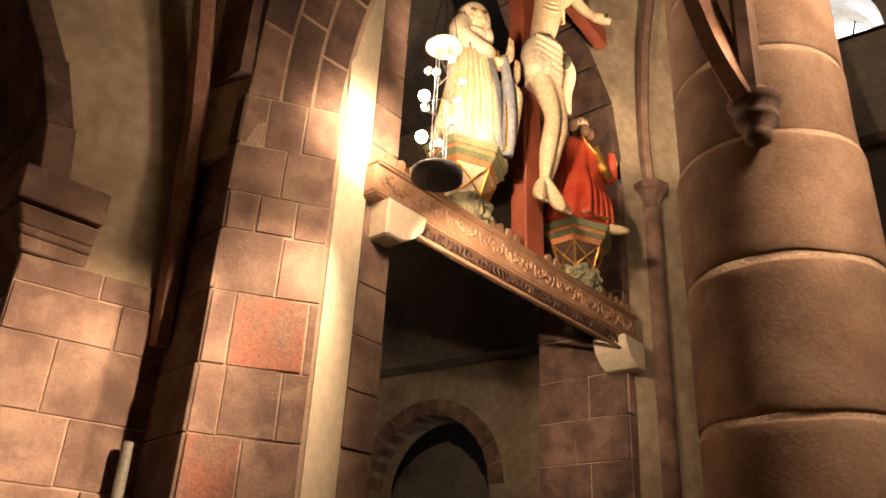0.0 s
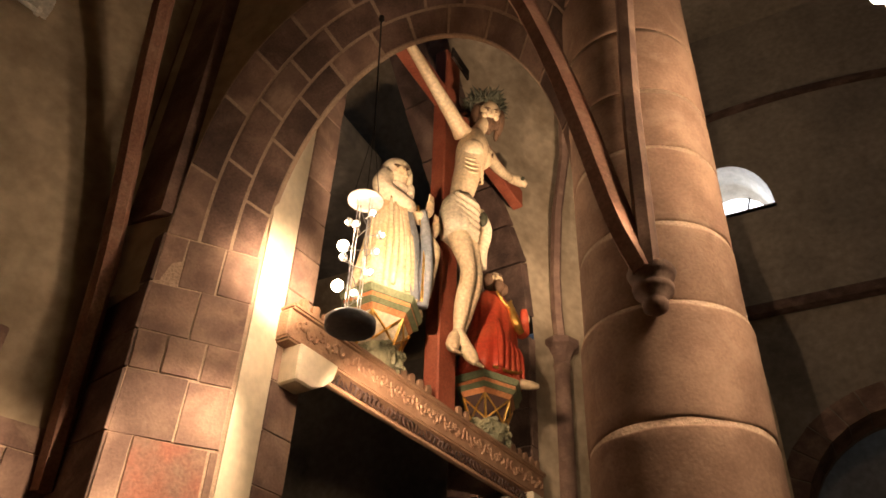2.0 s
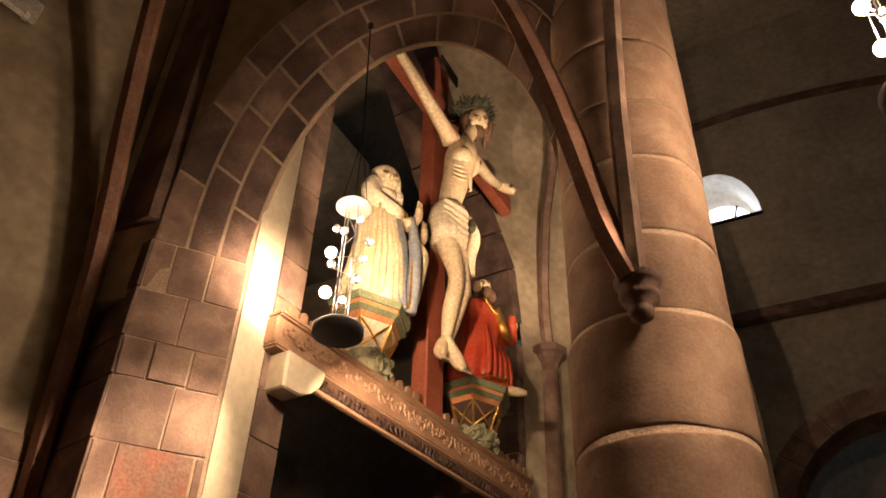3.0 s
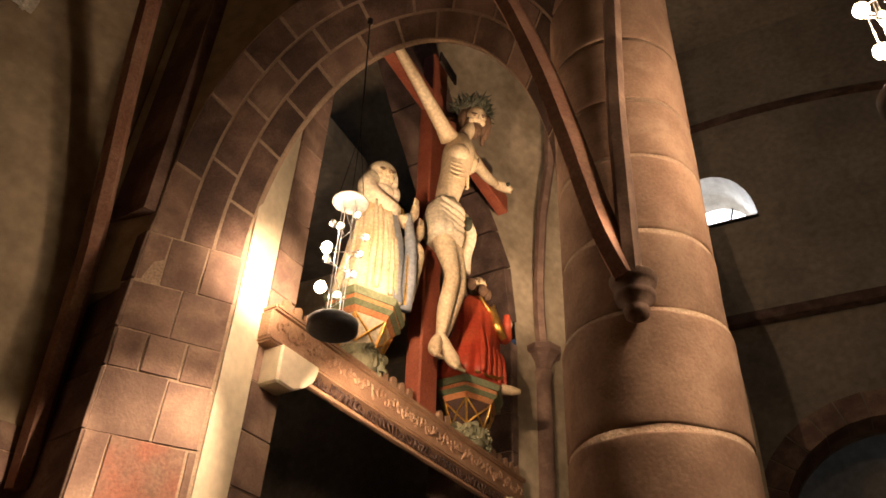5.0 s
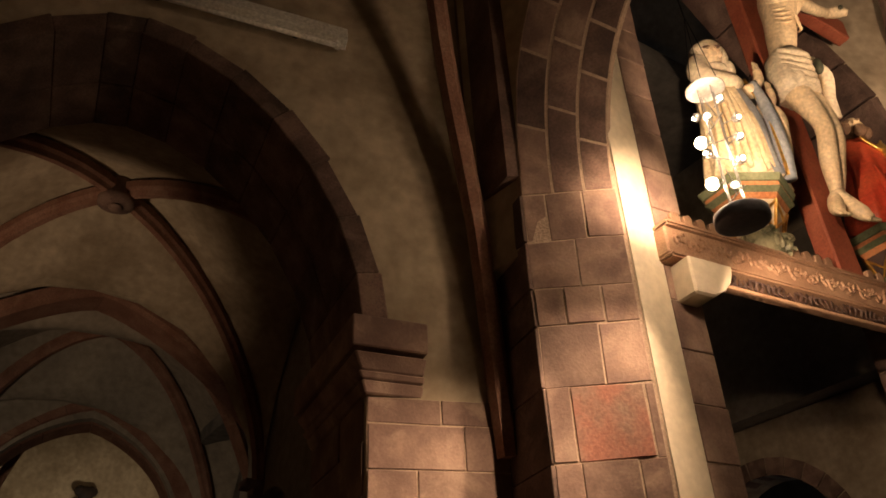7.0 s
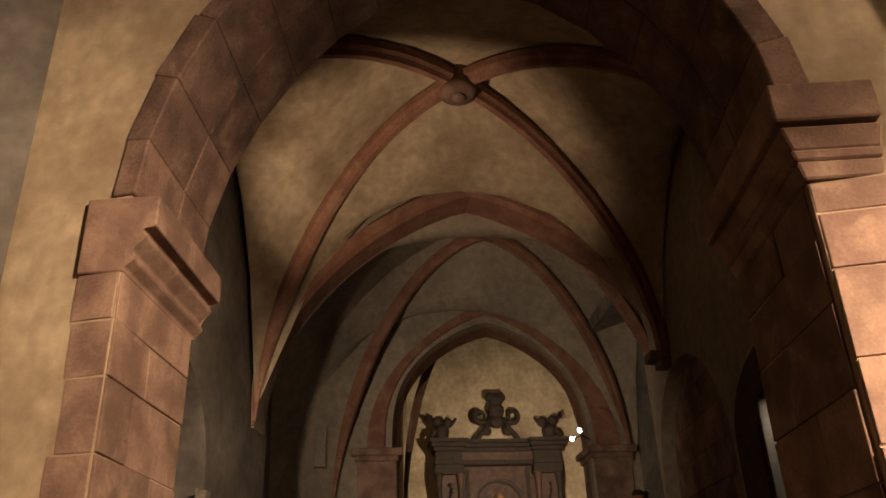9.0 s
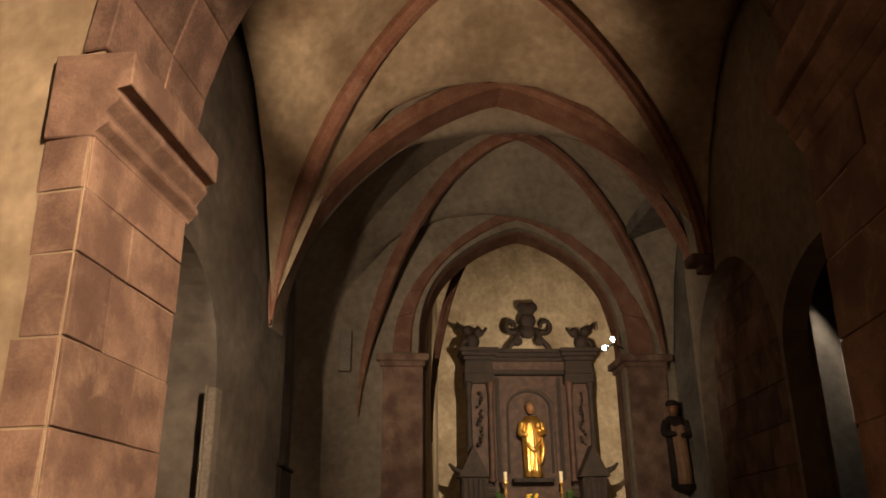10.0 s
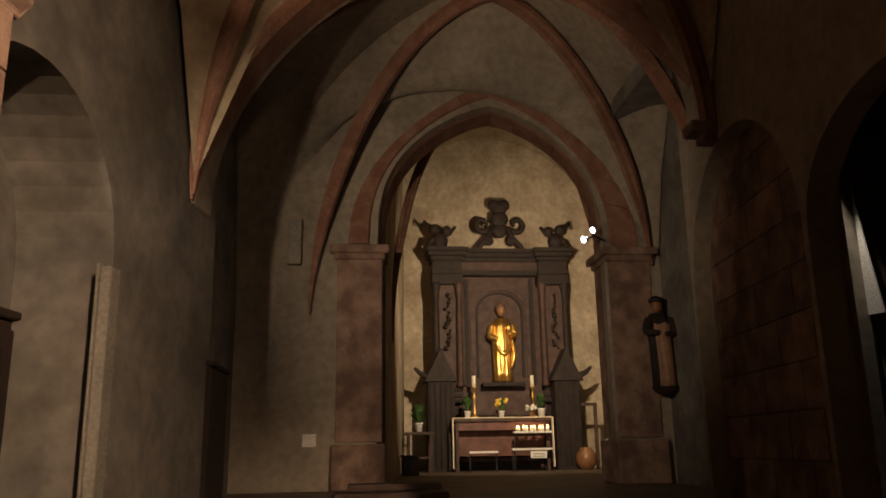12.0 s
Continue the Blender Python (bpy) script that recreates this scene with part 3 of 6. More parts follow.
block_courses(jamb_l, on_left, h_l, [[0.0, 0.42, DEPTH], [0.0, DEPTH], [0.0, 0.60, DEPTH], [0, 0.30, DEPTH]], 0.012, STONE)
block_courses(jamb_r, on_right, h_l, [[0.03, 0.42, DEPTH], [0.03, DEPTH], [0.03, 0.60, DEPTH]], 0.012, STONE)
for nm, pts, off in (("bed", [W(0.092, 0.003, 0), W(0.85, 0.003, 0), W(0.85, 0.003, 3.15), W(0.092, 0.003, 3.15)], W.m * -0.02),):
    bm = bmesh.new()
    prism(bm, pts, off)
    part("mortar_bed", bm, MORTAR, jamb_r)
for par, F in ((jamb_l, on_left), (jamb_r, on_right)):
    bm = bmesh.new()
    prism(bm, [F(0.03, 0.002, 0), F(DEPTH - 0.01, 0.002, 0), F(DEPTH - 0.01, 0.002, 3.16), F(0.03, 0.002, 3.16)], F(0.03, -0.01, 0) - F(0.03, 0.006, 0))
    part("mortar_bed", bm, MORTAR, par)
# quoins on the front of the left jamb
block_courses(jamb_l, lambda s, n, z: W(MID - HALF - 0.22 + s, n, z), h_l, [[0.0, 0.22], [0.03, 0.22], [0.012, 0.22]], 0.006, STONE)


def impost(parent, start, along, across, length, width, proud=0.0):
    """A moulded cornice block: start corner, its length and the way it projects."""
    bm = bmesh.new()
    for p0, p1, z0, z1 in ((0.13, 0.13, 3.38, 3.56), (0.11, 0.055, 3.36, 3.28), (0.075, 0.05, 3.27, 3.235), (0.05, 0.02, 3.23, 3.165)):
        lo, hi = min(z0, z1), max(z0, z1)
        top, bot = (p0, p1) if z0 > z1 else (p0, p1)
        qa, qb = (bot, top) if z0 > z1 else (top, bot)
        low = [start + along * -(0.022 + proud * qa) + across * qa, start + along * (length + qa * 0.3) + across * qa, start + along * (length + qa * 0.3) - across * width, start + along * -(0.022 + proud * qa) - across * width]
        high = [start + along * -(0.022 + proud * qb) + across * qb, start + along * (length + qb * 0.3) + across * qb, start + along * (length + qb * 0.3) - across * width, start + along * -(0.022 + proud * qb) - across * width]
        hexa(bm, [p + Vector((0, 0, lo)) for p in low], [p + Vector((0, 0, hi)) for p in high])
    soften(bm, 0.008)
    return part("impost", bm, STONE, parent)


bm = bmesh.new()
prof = [(-0.21, 3.165), (0.012, 3.165), (0.012, 3.19), (0.06, 3.225), (0.06, 3.25), (0.04, 3.255), (0.04, 3.28), (0.10, 3.34), (0.10, 3.365), (0.08, 3.37), (0.08, 3.39), (0.145, 3.40), (0.145, 3.565), (-0.21, 3.565)]
across = Vector((0.16, 1, 0)).normalized()
prism(bm, [E_l - ax * 0.008 + across * p + Vector((0, 0, z)) for p, z in prof], ax * (DEPTH + 0.05))
soften(bm, 0.006)
part("impost", bm, STONE, jamb_l)
impost(jamb_r, E_r, ax, -Vector((0.16, 1, 0)).normalized(), DEPTH, 0.30, 1.0)
# voussoirs of the chapel arch: a thin ring on the wall and the soffit's stones
ring = thing("chapel_arch", W(MID, 0, SPRING), "round arch of brown sandstone voussoirs", "arch", "", "structure")
fine_curve = oval(HALF, 1.93, 1.72, 60)
step = 4
for i in range(0, 60, step):
    bm = bmesh.new()
    (a0, b0), (a1, b1) = fine_curve[i], fine_curve[i + step]
    wide = 0.10 + 0.012 * ((i // step) % 3)
    def rad(a, b, d):
        v = Vector((a / HALF ** 2, b / 1.93 ** 2)).normalized()
        return MID + a + v.x * d, SPRING + b + v.y * d
    q = [rad(a0, b0, -0.025), rad(a1, b1, -0.025), rad(a1, b1, wide), rad(a0, b0, wide)]
    prism(bm, [W(s, 0.02, z) for s, z in q], into * 0.55)
    soften(bm, 0.007)
    part("voussoir", bm, STONE_DARK_SHADED, ring)
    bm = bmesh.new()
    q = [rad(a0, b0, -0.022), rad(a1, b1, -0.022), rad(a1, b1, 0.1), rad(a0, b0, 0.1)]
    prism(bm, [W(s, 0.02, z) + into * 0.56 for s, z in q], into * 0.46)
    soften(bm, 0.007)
    part("voussoir", bm, STONE_DARK_SHADED, ring)

# compound pier: return darkened for its shade, splayed face, render strip, quoins
pier = thing("compound_pier", A(0.1, -0.2, 0), "brown sandstone compound pier with splayed ashlar face", "pier", "", "structure")
bm = bmesh.new()
P0, P1, P2 = A(0, 0, 0), A(0.38, -0.38, 0), W(0.86, 0, 0)
Q1, Q2, Q3, Q4 = B(-0.27, 0.02, 0), B(-0.03, 0.0, 0), B(0.20, 0.0, 0), B(0.20, -0.8, 0)
core = [P2, P0 + Vector((-0.005, 0.005, 0)), P1 + Vector((-0.005, 0.005, 0)), Q1 + Vector((0, 0, 0)), Q2, Q3 + B.e * -0.02, Q4 + B.e * -0.02, B(-0.8, -0.8, 0)]
prism(bm, [p + Vector((0, 0, -0.3)) for p in core], (0, 0, 4.75))
part("core", bm, MORTAR, pier)
splay = (P1 - P0)
sl = splay.length
sd = splay.normalized()
sn = Vector((sd.y, -sd.x, 0))


def on_splay(s, n, z):
    return P0 + sd * s + sn * (n - 0.034) + Vector((0, 0, z))


hs = [0.0, 0.4, 0.8, 1.15, 1.5, 1.9, 2.36, 2.70, 3.08, 3.42, 3.64, 3.94, 4.26]
cols = [[0, 0.30, sl], [0, 0.17, 0.42, sl], [0, 0.24, sl], [0, 0.33, sl], [0, 0.14, 0.44, sl], [0, 0.26, sl], [0, 0.13, 0.40, sl], [0, 0.12, 0.49, sl], [0, 0.31, sl], [0, 0.16, 0.36, sl], [0, 0.26, sl], [0, 0.13, 0.34, sl]]
block_courses(pier, on_splay, hs, cols, 0.03, lambda k, a: STONE_RED if (k == 7 and 0.1 < a < 0.3) or (k == 5 and a < 0.1) else STONE)
# The return faces away from the lamp; its shade is in the stone colour.
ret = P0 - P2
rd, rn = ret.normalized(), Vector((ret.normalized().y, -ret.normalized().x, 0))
block_courses(pier, lambda s, n, z: P2 + rd * s + rn * (n - 0.01) + Vector((0, 0, z)), hs, [[0.0, ret.length]], 0.02, STONE_DARK_SHADED)
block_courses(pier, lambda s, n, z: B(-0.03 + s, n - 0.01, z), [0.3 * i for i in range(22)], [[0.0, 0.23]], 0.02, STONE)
# Side face takes the darker copy of the front's stone as shade.
block_courses(pier, lambda s, n, z: B(0.20, 0, 0) + B.m * -s + B.e * (n - 0.02) + Vector((0, 0, z)), [0.3 * i for i in range(22)], [[0.0, 0.4, 0.8], [0, 0.55, 0.8]], 0.02, STONE_DARK_SHADED)
bm = bmesh.new()
prism(bm, [B(-0.27, 0.03, 0), B(-0.035, 0.012, 0), B(-0.035, -0.3, 0), B(-0.27, -0.3, 0)], (0, 0, 6.4))
part("render_strip", bm, RENDER, pier, "pale lime-rendered strip")
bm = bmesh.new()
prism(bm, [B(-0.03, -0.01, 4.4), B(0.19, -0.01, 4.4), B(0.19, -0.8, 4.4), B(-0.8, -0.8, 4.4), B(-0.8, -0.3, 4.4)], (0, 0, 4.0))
part("upper_core", bm, STONE_DARK_SHADED, pier)

# splayed ring of the arcade arch
arch = thing("arcade_arch", A(1.3, -0.2, 4.3), "splayed arcade arch of dark brown sandstone voussoirs", "arch", "", "structure")
N = 64
inn, outr = oval(0.93, 1.60, 2.0, N), oval(1.30, 2.0, 2.45, N)
rad_joint = [0.0, 0.34, 0.68, 1.0]


def on_ring(i, t, d):
    (a, b), (c, e) = outr[i], inn[i]
    s, z = a + (c - a) * t, b + (e - b) * t
    p = A(1.30 + s, -0.38 * t, 4.25 + z)
    out = (Vector(A.m) * 0.7 + (A(1.3, 0, 4.3) - A(1.30 + s, 0, 4.25 + z)).normalized() * 0.7)
    return p + out * d


seams = [0]
while seams[-1] < N:
    seams.append(min(N, seams[-1] + random.choice((4, 5, 6))))
for c in range(3):
    cut = seams if c != 1 else [0] + [min(N, v + 2) for v in seams[1:-1]] + [N]
    if c == 2:
        cut = seams[::1]
    for i, j in zip(cut, cut[1:]):
        if j <= i:
            continue
        t0, t1 = rad_joint[c], rad_joint[c + 1]
        bm = bmesh.new()
        e = 0.018
        low, high = [], []
        ks = list(range(i, j + 1))
        lo = [[on_ring(k, tt, dd) for (tt, dd) in ((t0 + e, -0.04), (t1 - e, -0.04), (t1 - e, 0.0), (t0 + e, 0.0))] for k in ks]
        g = 0.013 / max(0.05, (lo[-1][0] - lo[0][0]).length)
        first = [p.lerp(q, g) for p, q in zip(lo[0], lo[-1])]
        last = [p.lerp(q, g) for p, q in zip(lo[-1], lo[0])]
        rows = [first] + lo[1:-1] + [last]
        vs = [[bm.verts.new(p) for p in r] for r in rows]
        for r0, r1 in zip(vs, vs[1:]):
            for q in range(4):
                w = (q + 1) % 4
                bm.faces.new((r0[q], r0[w], r1[w], r1[q]))
        bm.faces.new(vs[0][::-1])
        bm.faces.new(vs[-1])
        part("voussoir", bm, STONE if random.random() < 0.25 else STONE_DARK_SHADED, arch)
bm = bmesh.new()
rows = []
for i in range(N + 1):
    rows.append([bm.verts.new(p) for p in (on_ring(i, 0.0, -0.006), on_ring(i, 1.0, -0.006), on_ring(i, 1.0, -0.012) - A.m * 0.03, on_ring(i, 0.0, -0.012) - A.m * 0.42)])
for a, b in zip(rows, rows[1:]):
    for k in range(4):
        bm.faces.new((a[k], a[(k + 1) % 4], b[(k + 1) % 4], b[k]))
part("joint_bed", bm, MORTAR, arch)

# round column in drums
CX, CY = -0.57, 2.96
column = thing("round_column", (CX, CY, 0), "massive round sandstone column of stacked drums", "column", "", "structure")
zs = [-0.2, 0.35, 0.8, 1.25, 1.72, 2.25, 2.79, 3.28, 3.67, 4.10, 4.46, 4.9, 5.4, 6.0]
for k, (z0, z1) in enumerate(zip(zs, zs[1:])):
    r = 0.352 if z0 < 3.2 else 0.335
    bm = bmesh.new()
    rings = []
    seg = 56
    for rr, z in ((r - 0.010, z0 + 0.009), (r - 0.003, z0 + 0.014), (r, z0 + 0.024), (r, z0 + 0.06), (r, (z0 + z1) / 2), (r, z1 - 0.06), (r, z1 - 0.024), (r - 0.003, z1 - 0.014), (r - 0.010, z1 - 0.009)):
        row = []
        for i in range(seg):
            a = 2 * math.pi * i / seg
            w = noise.noise(Vector((math.cos(a) * 3, math.sin(a) * 3, z * 4 + k))) * 0.004
            row.append(bm.verts.new((CX + (rr + w) * math.cos(a), CY + (rr + w) * math.sin(a), z + noise.noise(Vector((math.cos(a) * 2, math.sin(a) * 2, k))) * 0.012)))
        rings.append(row)
    for a, b in zip(rings, rings[1:]):
        for i in range(seg):
            j = (i + 1) % seg
            bm.faces.new((a[i], a[j], b[j], b[i]))
    bm.faces.new(rings[0][::-1])
    bm.faces.new(rings[-1])
    part("drum", bm, COLUMN, column, "", True)
bm = bmesh.new()
lathe(bm, (CX, CY, 0), [(0.3455, -0.2), (0.3455, 3.285), (0.3285, 3.29), (0.3285, 6.0)], 56)
part("mortar_core", bm, COLUMN_JOINT, column, "", True)
# console that carries two vault ribs
con = Vector((-0.505, 2.56, 3.22))
console = thing("rib_console", con, "small turned sandstone console carrying two vault ribs", "console")
bm = bmesh.new()
lathe(bm, con, [(0.015, -0.03), (0.045, -0.01), (0.05, 0.02), (0.04, 0.035), (0.075, 0.06), (0.08, 0.085), (0.06, 0.10), (0.085, 0.125), (0.095, 0.15), (0.085, 0.17), (0.05, 0.18)], 24)
part("bracket", bm, STONE, console, "", True)
SLIM = [(-0.055, 0.0), (-0.055, 0.03), (-0.03, 0.09), (0.03, 0.09), (0.055, 0.03), (0.055, 0.0)]
rib("vault_rib", smooth_line([A(2.60, 0.13, 3.37), A(2.52, 0.16, 3.62), A(2.42, 0.18, 4.10), A(2.31, 0.18, 4.58), A(2.13, 0.18, 5.2), A(1.85, 0.2, 5.9), A(1.4, 0.3, 6.5), A(0.8, 0.5, 7.0), A(0.2, 0.8, 7.3)]), RIB, "red sandstone rib rising from the console", lambda i: A.m + A.e * -0.5, SLIM)
rib("vault_rib", smooth_line([A(2.60, 0.14, 3.37), A(2.61, 0.17, 3.8), A(2.62, 0.18, 4.28), A(2.66, 0.2, 5.0), A(2.7, 0.3, 5.6), A(2.7, 0.6, 6.3), A(2.6, 1.3, 7.0), A(2.4, 2.2, 7.4)]), STONE, "sandstone rib rising from the console", lambda i: A.m, [(a * 0.75, b * 0.8) for a, b in SLIM])
corner_line = [W(0.84, 0.03, 2.85), W(0.81, 0.06, 3.2), W(0.79, 0.08, 3.5), W(0.76, 0.12, 3.85), W(0.73, 0.16, 4.15), W(0.66, 0.22, 4.6), W(0.58, 0.30, 5.02), W(0.51, 0.40, 5.35), W(0.43, 0.55, 5.68), W(0.30, 0.85, 6.15), W(0.1, 1.3, 6.6), W(-0.2, 2.0, 7.0), W(-0.6, 3.0, 7.2)]
rib("vault_rib", corner_line, RIB, "red painted rib in the aisle corner", lambda i: W.m + Vector((0.1, -0.25, -0.2 - 0.05 * i)), [(-0.06, -0.05), (-0.06, 0.02), (-0.03, 0.07), (0.03, 0.07), (0.06, 0.02), (0.06, -0.05)])
# aisle vault above the camera
bm = bmesh.new()
prism(bm, [(-6, -6, 8.0), (8, -6, 8.0), (8, 3.0, 8.0), (-6, 3.0, 8.0)], (0, 0, 0.3))
structure("ceiling_aisle", bm, PLASTER, "plastered aisle vault", "ceiling")
bm = bmesh.new()
prism(bm, [(-7, -5.5, -0.3), (9, -5.5, -0.3), (9, -5.5, 9), (-7, -5.5, 9)], (0, -0.4, 0))
prism(bm, [(8.6, -5.5, -0.3), (8.6, 16, -0.3), (8.6, 16, 13), (8.6, -5.5, 13)], (0.4, 0, 0))
structure("wall_behind", bm, PLASTER, "plain plaster walls that close the church", "wall")

# ================= crossing beyond the arch =================
bm = bmesh.new()
line = [(-9.5, -0.3), (-7.6, -0.3), (-7.6, 3.3)] + [(-6.6 + a, 3.3 + b) for a, b in oval(1.0, 1.0, 2, 16)][1:] + [(-5.6, -0.3), (-4.2, -0.3), (-4.2, 4.95), (-9.5, 4.95)]
prism(bm, [(x, 9.0, z) for x, z in line], (0, 0.5, 0))
wall_far = structure("wall_transept", bm, PLASTER, "pale plaster wall with a round-arched opening", "wall")
for i in range(13):
    t0, t1 = math.pi * i / 13 + 0.01, math.pi * (i + 1) / 13 - 0.01
    bm2 = bmesh.new()
    q = [(-6.6 + r * math.cos(t), 3.3 + r * math.sin(t)) for r, t in ((1.0, t0), (1.0, t1), (1.22, t1), (1.22, t0))]
    prism(bm2, [(x, 8.975, z) for x, z in q], (0, 0.3, 0))
    part("voussoir", bm2, STONE, wall_far)
# Greyer plaster than the wall below: the shade over the ledge is coloured in.
bm = bmesh.new()
prism(bm, [(-9.5, 8.7, 4.97), (-4.0, 8.7, 4.97), (-4.0, 8.7, 13), (-9.5, 8.7, 13)], (0, 0.8, 0))
structure("wall_transept_upper", bm, PLASTER_GREY, "upper transept wall in greyer plaster that holds its shade", "wall")
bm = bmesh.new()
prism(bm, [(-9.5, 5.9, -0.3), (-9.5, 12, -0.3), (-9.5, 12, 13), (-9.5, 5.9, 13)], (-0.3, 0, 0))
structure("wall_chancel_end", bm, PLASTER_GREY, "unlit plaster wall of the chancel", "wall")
# Added backing that keeps sky glow out of the transept arch.
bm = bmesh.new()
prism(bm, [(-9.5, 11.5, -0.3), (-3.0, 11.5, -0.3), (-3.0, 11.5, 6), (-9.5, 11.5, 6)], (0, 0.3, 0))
structure("wall_transept_back", bm, PLASTER_GREY, "added plaster backing that closes the transept arch", "wall")
# far pier of the rood beam, the arch stones above it and the lit plaster beside it
far = thing("rood_pier", B(3.3, -0.4, 0), "sandstone ashlar pier and arch stones at the beam's end", "pier", "", "structure")
bm = bmesh.new()
prism(bm, [B(3.03, -0.03, 0), B(3.12, -0.03, 0), B(3.5, -0.85, 0), B(3.03, -0.85, 0)], (0, 0, 5.3))
part("core", bm, MORTAR, far)
# Inner face coloured darker than the front for its shade.
block_courses(far, lambda s, n, z: B(3.03, 0, 0) + B.m * (-0.86 + s) - B.e * (n - 0.01) + Vector((0, 0, z)), [0.36 * i for i in range(16)], [[0, 0.36, 0.86], [0, 0.5, 0.86]], 0.02, STONE_DARK_SHADED)
block_courses(far, lambda s, n, z: B(3.03 + s, n - 0.01, z), [0.36 * i for i in range(16)], [[0, 0.11]], 0.02, STONE)
EDGE = [(3.14, 0.0, 0.0), (3.14, 0.0, 5.3), (3.14, -0.02, 5.66), (3.10, -0.06, 6.3), (3.02, -0.16, 6.75), (2.85, -0.25, 7.2), (2.62, -0.32, 7.7), (2.30, -0.38, 8.3), (1.95, -0.42, 8.95), (1.6, -0.45, 9.5), (1.2, -0.5, 10.2), (0.8, -0.5, 12.0)]
bm = bmesh.new()
rows = [[bm.verts.new(B(u + 0.3 * k, n + 0.13 * k + 0.008 * k * k, z)) for k in range(9)] for u, n, z in EDGE]
for a, b in zip(rows, rows[1:]):
    for k in range(8):
        bm.faces.new((a[k], a[k + 1], b[k + 1], b[k]))
crossing = structure("wall_crossing", bm, PLASTER, "pale lit plaster curving up beside the rood arch", "wall", True)
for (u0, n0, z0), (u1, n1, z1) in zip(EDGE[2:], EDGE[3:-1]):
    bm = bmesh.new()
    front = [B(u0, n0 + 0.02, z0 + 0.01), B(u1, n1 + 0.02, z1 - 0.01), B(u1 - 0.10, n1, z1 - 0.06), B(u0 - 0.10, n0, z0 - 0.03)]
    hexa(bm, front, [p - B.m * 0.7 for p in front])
    part("arch_stone", bm, STONE_DARK_SHADED, far)
shaft = thing("wall_shaft", B(3.42, 0.10, 0), "slim sandstone wall shaft with capital and rib", "shaft", "", "structure")
bm = bmesh.new()
lathe(bm, B(3.42, 0.13, 0), [(0.085, 0), (0.085, 5.15), (0.10, 5.2), (0.085, 5.24)], 14)
part("shaft", bm, STONE, shaft, "", True)
bm = bmesh.new()
lathe(bm, B(3.42, 0.13, 5.24), [(0.09, 0), (0.10, 0.06), (0.15, 0.14), (0.19, 0.16), (0.19, 0.22), (0.16, 0.24)], 8)
part("capital", bm, STONE, shaft)
bm = bmesh.new()
pts = [B(3.40, 0.14, 5.45), B(3.38, 0.13, 5.8), B(3.38, 0.13, 6.2), B(3.40, 0.15, 6.65), B(3.40, 0.18, 7.05), B(3.38, 0.25, 7.4), B(3.36, 0.32, 7.73), B(3.2, 0.42, 8.2), B(2.9, 0.5, 8.8)]
sweep(bm, pts, SLIM, lambda i: Vector((0.6, -1, -0.3)))
part("rib", bm, STONE, shaft)
# light plaster vault of the chancel
bm = bmesh.new()
rows = []
for i in range(13):
    t = i / 12
    a = t * math.pi * 0.5
    rows.append([bm.verts.new((x, 8.6 - 4.5 * (1 - math.cos(a)), 7.0 + 4.6 * math.sin(a))) for x in (-9.5, -6, -2.0)])
for a, b in zip(rows, rows[1:]):
    for j in range(2):
        bm.faces.new((a[j], a[j + 1], b[j + 1], b[j]))
structure("vault_chancel", bm, PLASTER, "pale plaster chancel vault", "ceiling", True)

# ================= nave beyond the column =================
bm = bmesh.new()
LC, LZ, LR = -0.86, 9.15, 0.86
half = [(LC + a, LZ + b * 1.05) for a, b in oval(LR * 0.75, 0.86, 2, 16)]
right = [p for p in half if p[0] >= LC - 1e-6]
left = [p for p in half if p[0] <= LC + 1e-6]
prism(bm, [(x, 10, z) for x, z in [(LC, 7.45), (6.5, 7.45), (6.5, 13.0), (LC, 13.0)] + right + [(LC, LZ)]], (0, 0.9, 0))
prism(bm, [(x, 10, z) for x, z in [(-2.6, 7.45), (LC, 7.45), (LC, LZ)] + left + [(LC, 13.0), (-2.6, 13.0)]], (0, 0.9, 0))
structure("wall_nave_upper", bm, PLASTER_GREY, "grey-mauve plaster clerestory wall of the nave", "wall")
bm = bmesh.new()
cx, cz, r_in, r_out = 0.62, 4.55, 1.36, 1.68
line = [(-2.6, -0.3), (cx - r_in, -0.3)] + [(cx + a, cz + b) for a, b in oval(r_in, r_in, 2, 20)] + [(cx + r_in, -0.3), (6.5, -0.3), (6.5, 7.4), (-2.6, 7.4)]
prism(bm, [(x, 10.15, z) for x, z in line], (0, 0.6, 0))
wall_nave = structure("wall_nave", bm, PLASTER_GREY, "dim plaster nave wall with a round arch", "wall")
for i in range(15):
    t0, t1 = math.pi * i / 15 + 0.006, math.pi * (i + 1) / 15 - 0.006
    bm = bmesh.new()
    q = [(cx + r * math.cos(t), cz + r * math.sin(t)) for r, t in ((r_in - 0.01, t0), (r_in - 0.01, t1), (r_out, t1), (r_out, t0))]
    prism(bm, [(x, 10.12, z) for x, z in q], (0, 0.5, 0))
    part("voussoir", bm, STONE, wall_nave)
for k in range(8):
    bm = bmesh.new()
    box(bm, (cx - r_in - 0.17, 10.3, 4.3 - 0.4 * k), (0.36, 0.36, 0.385))
    part("quoin", bm, STONE, wall_nave)
bm = bmesh.new()
box(bm, (2, 9.98, 7.42), (9.2, 0.22, 0.14))
soften(bm, 0.03)
structure("trim_ledge", bm, STONE_DARK_SHADED, "stone string course along the nave wall", "trim")
bm = bmesh.new()
prism(bm, [(-3, 12.5, -0.3), (7, 12.5, -0.3), (7, 12.5, 8), (-3, 12.5, 8)], (0, 0.3, 0))
structure("wall_nave_aisle", bm, PLASTER_GREY, "unlit plaster wall of the far aisle", "wall")
bm = bmesh.new()
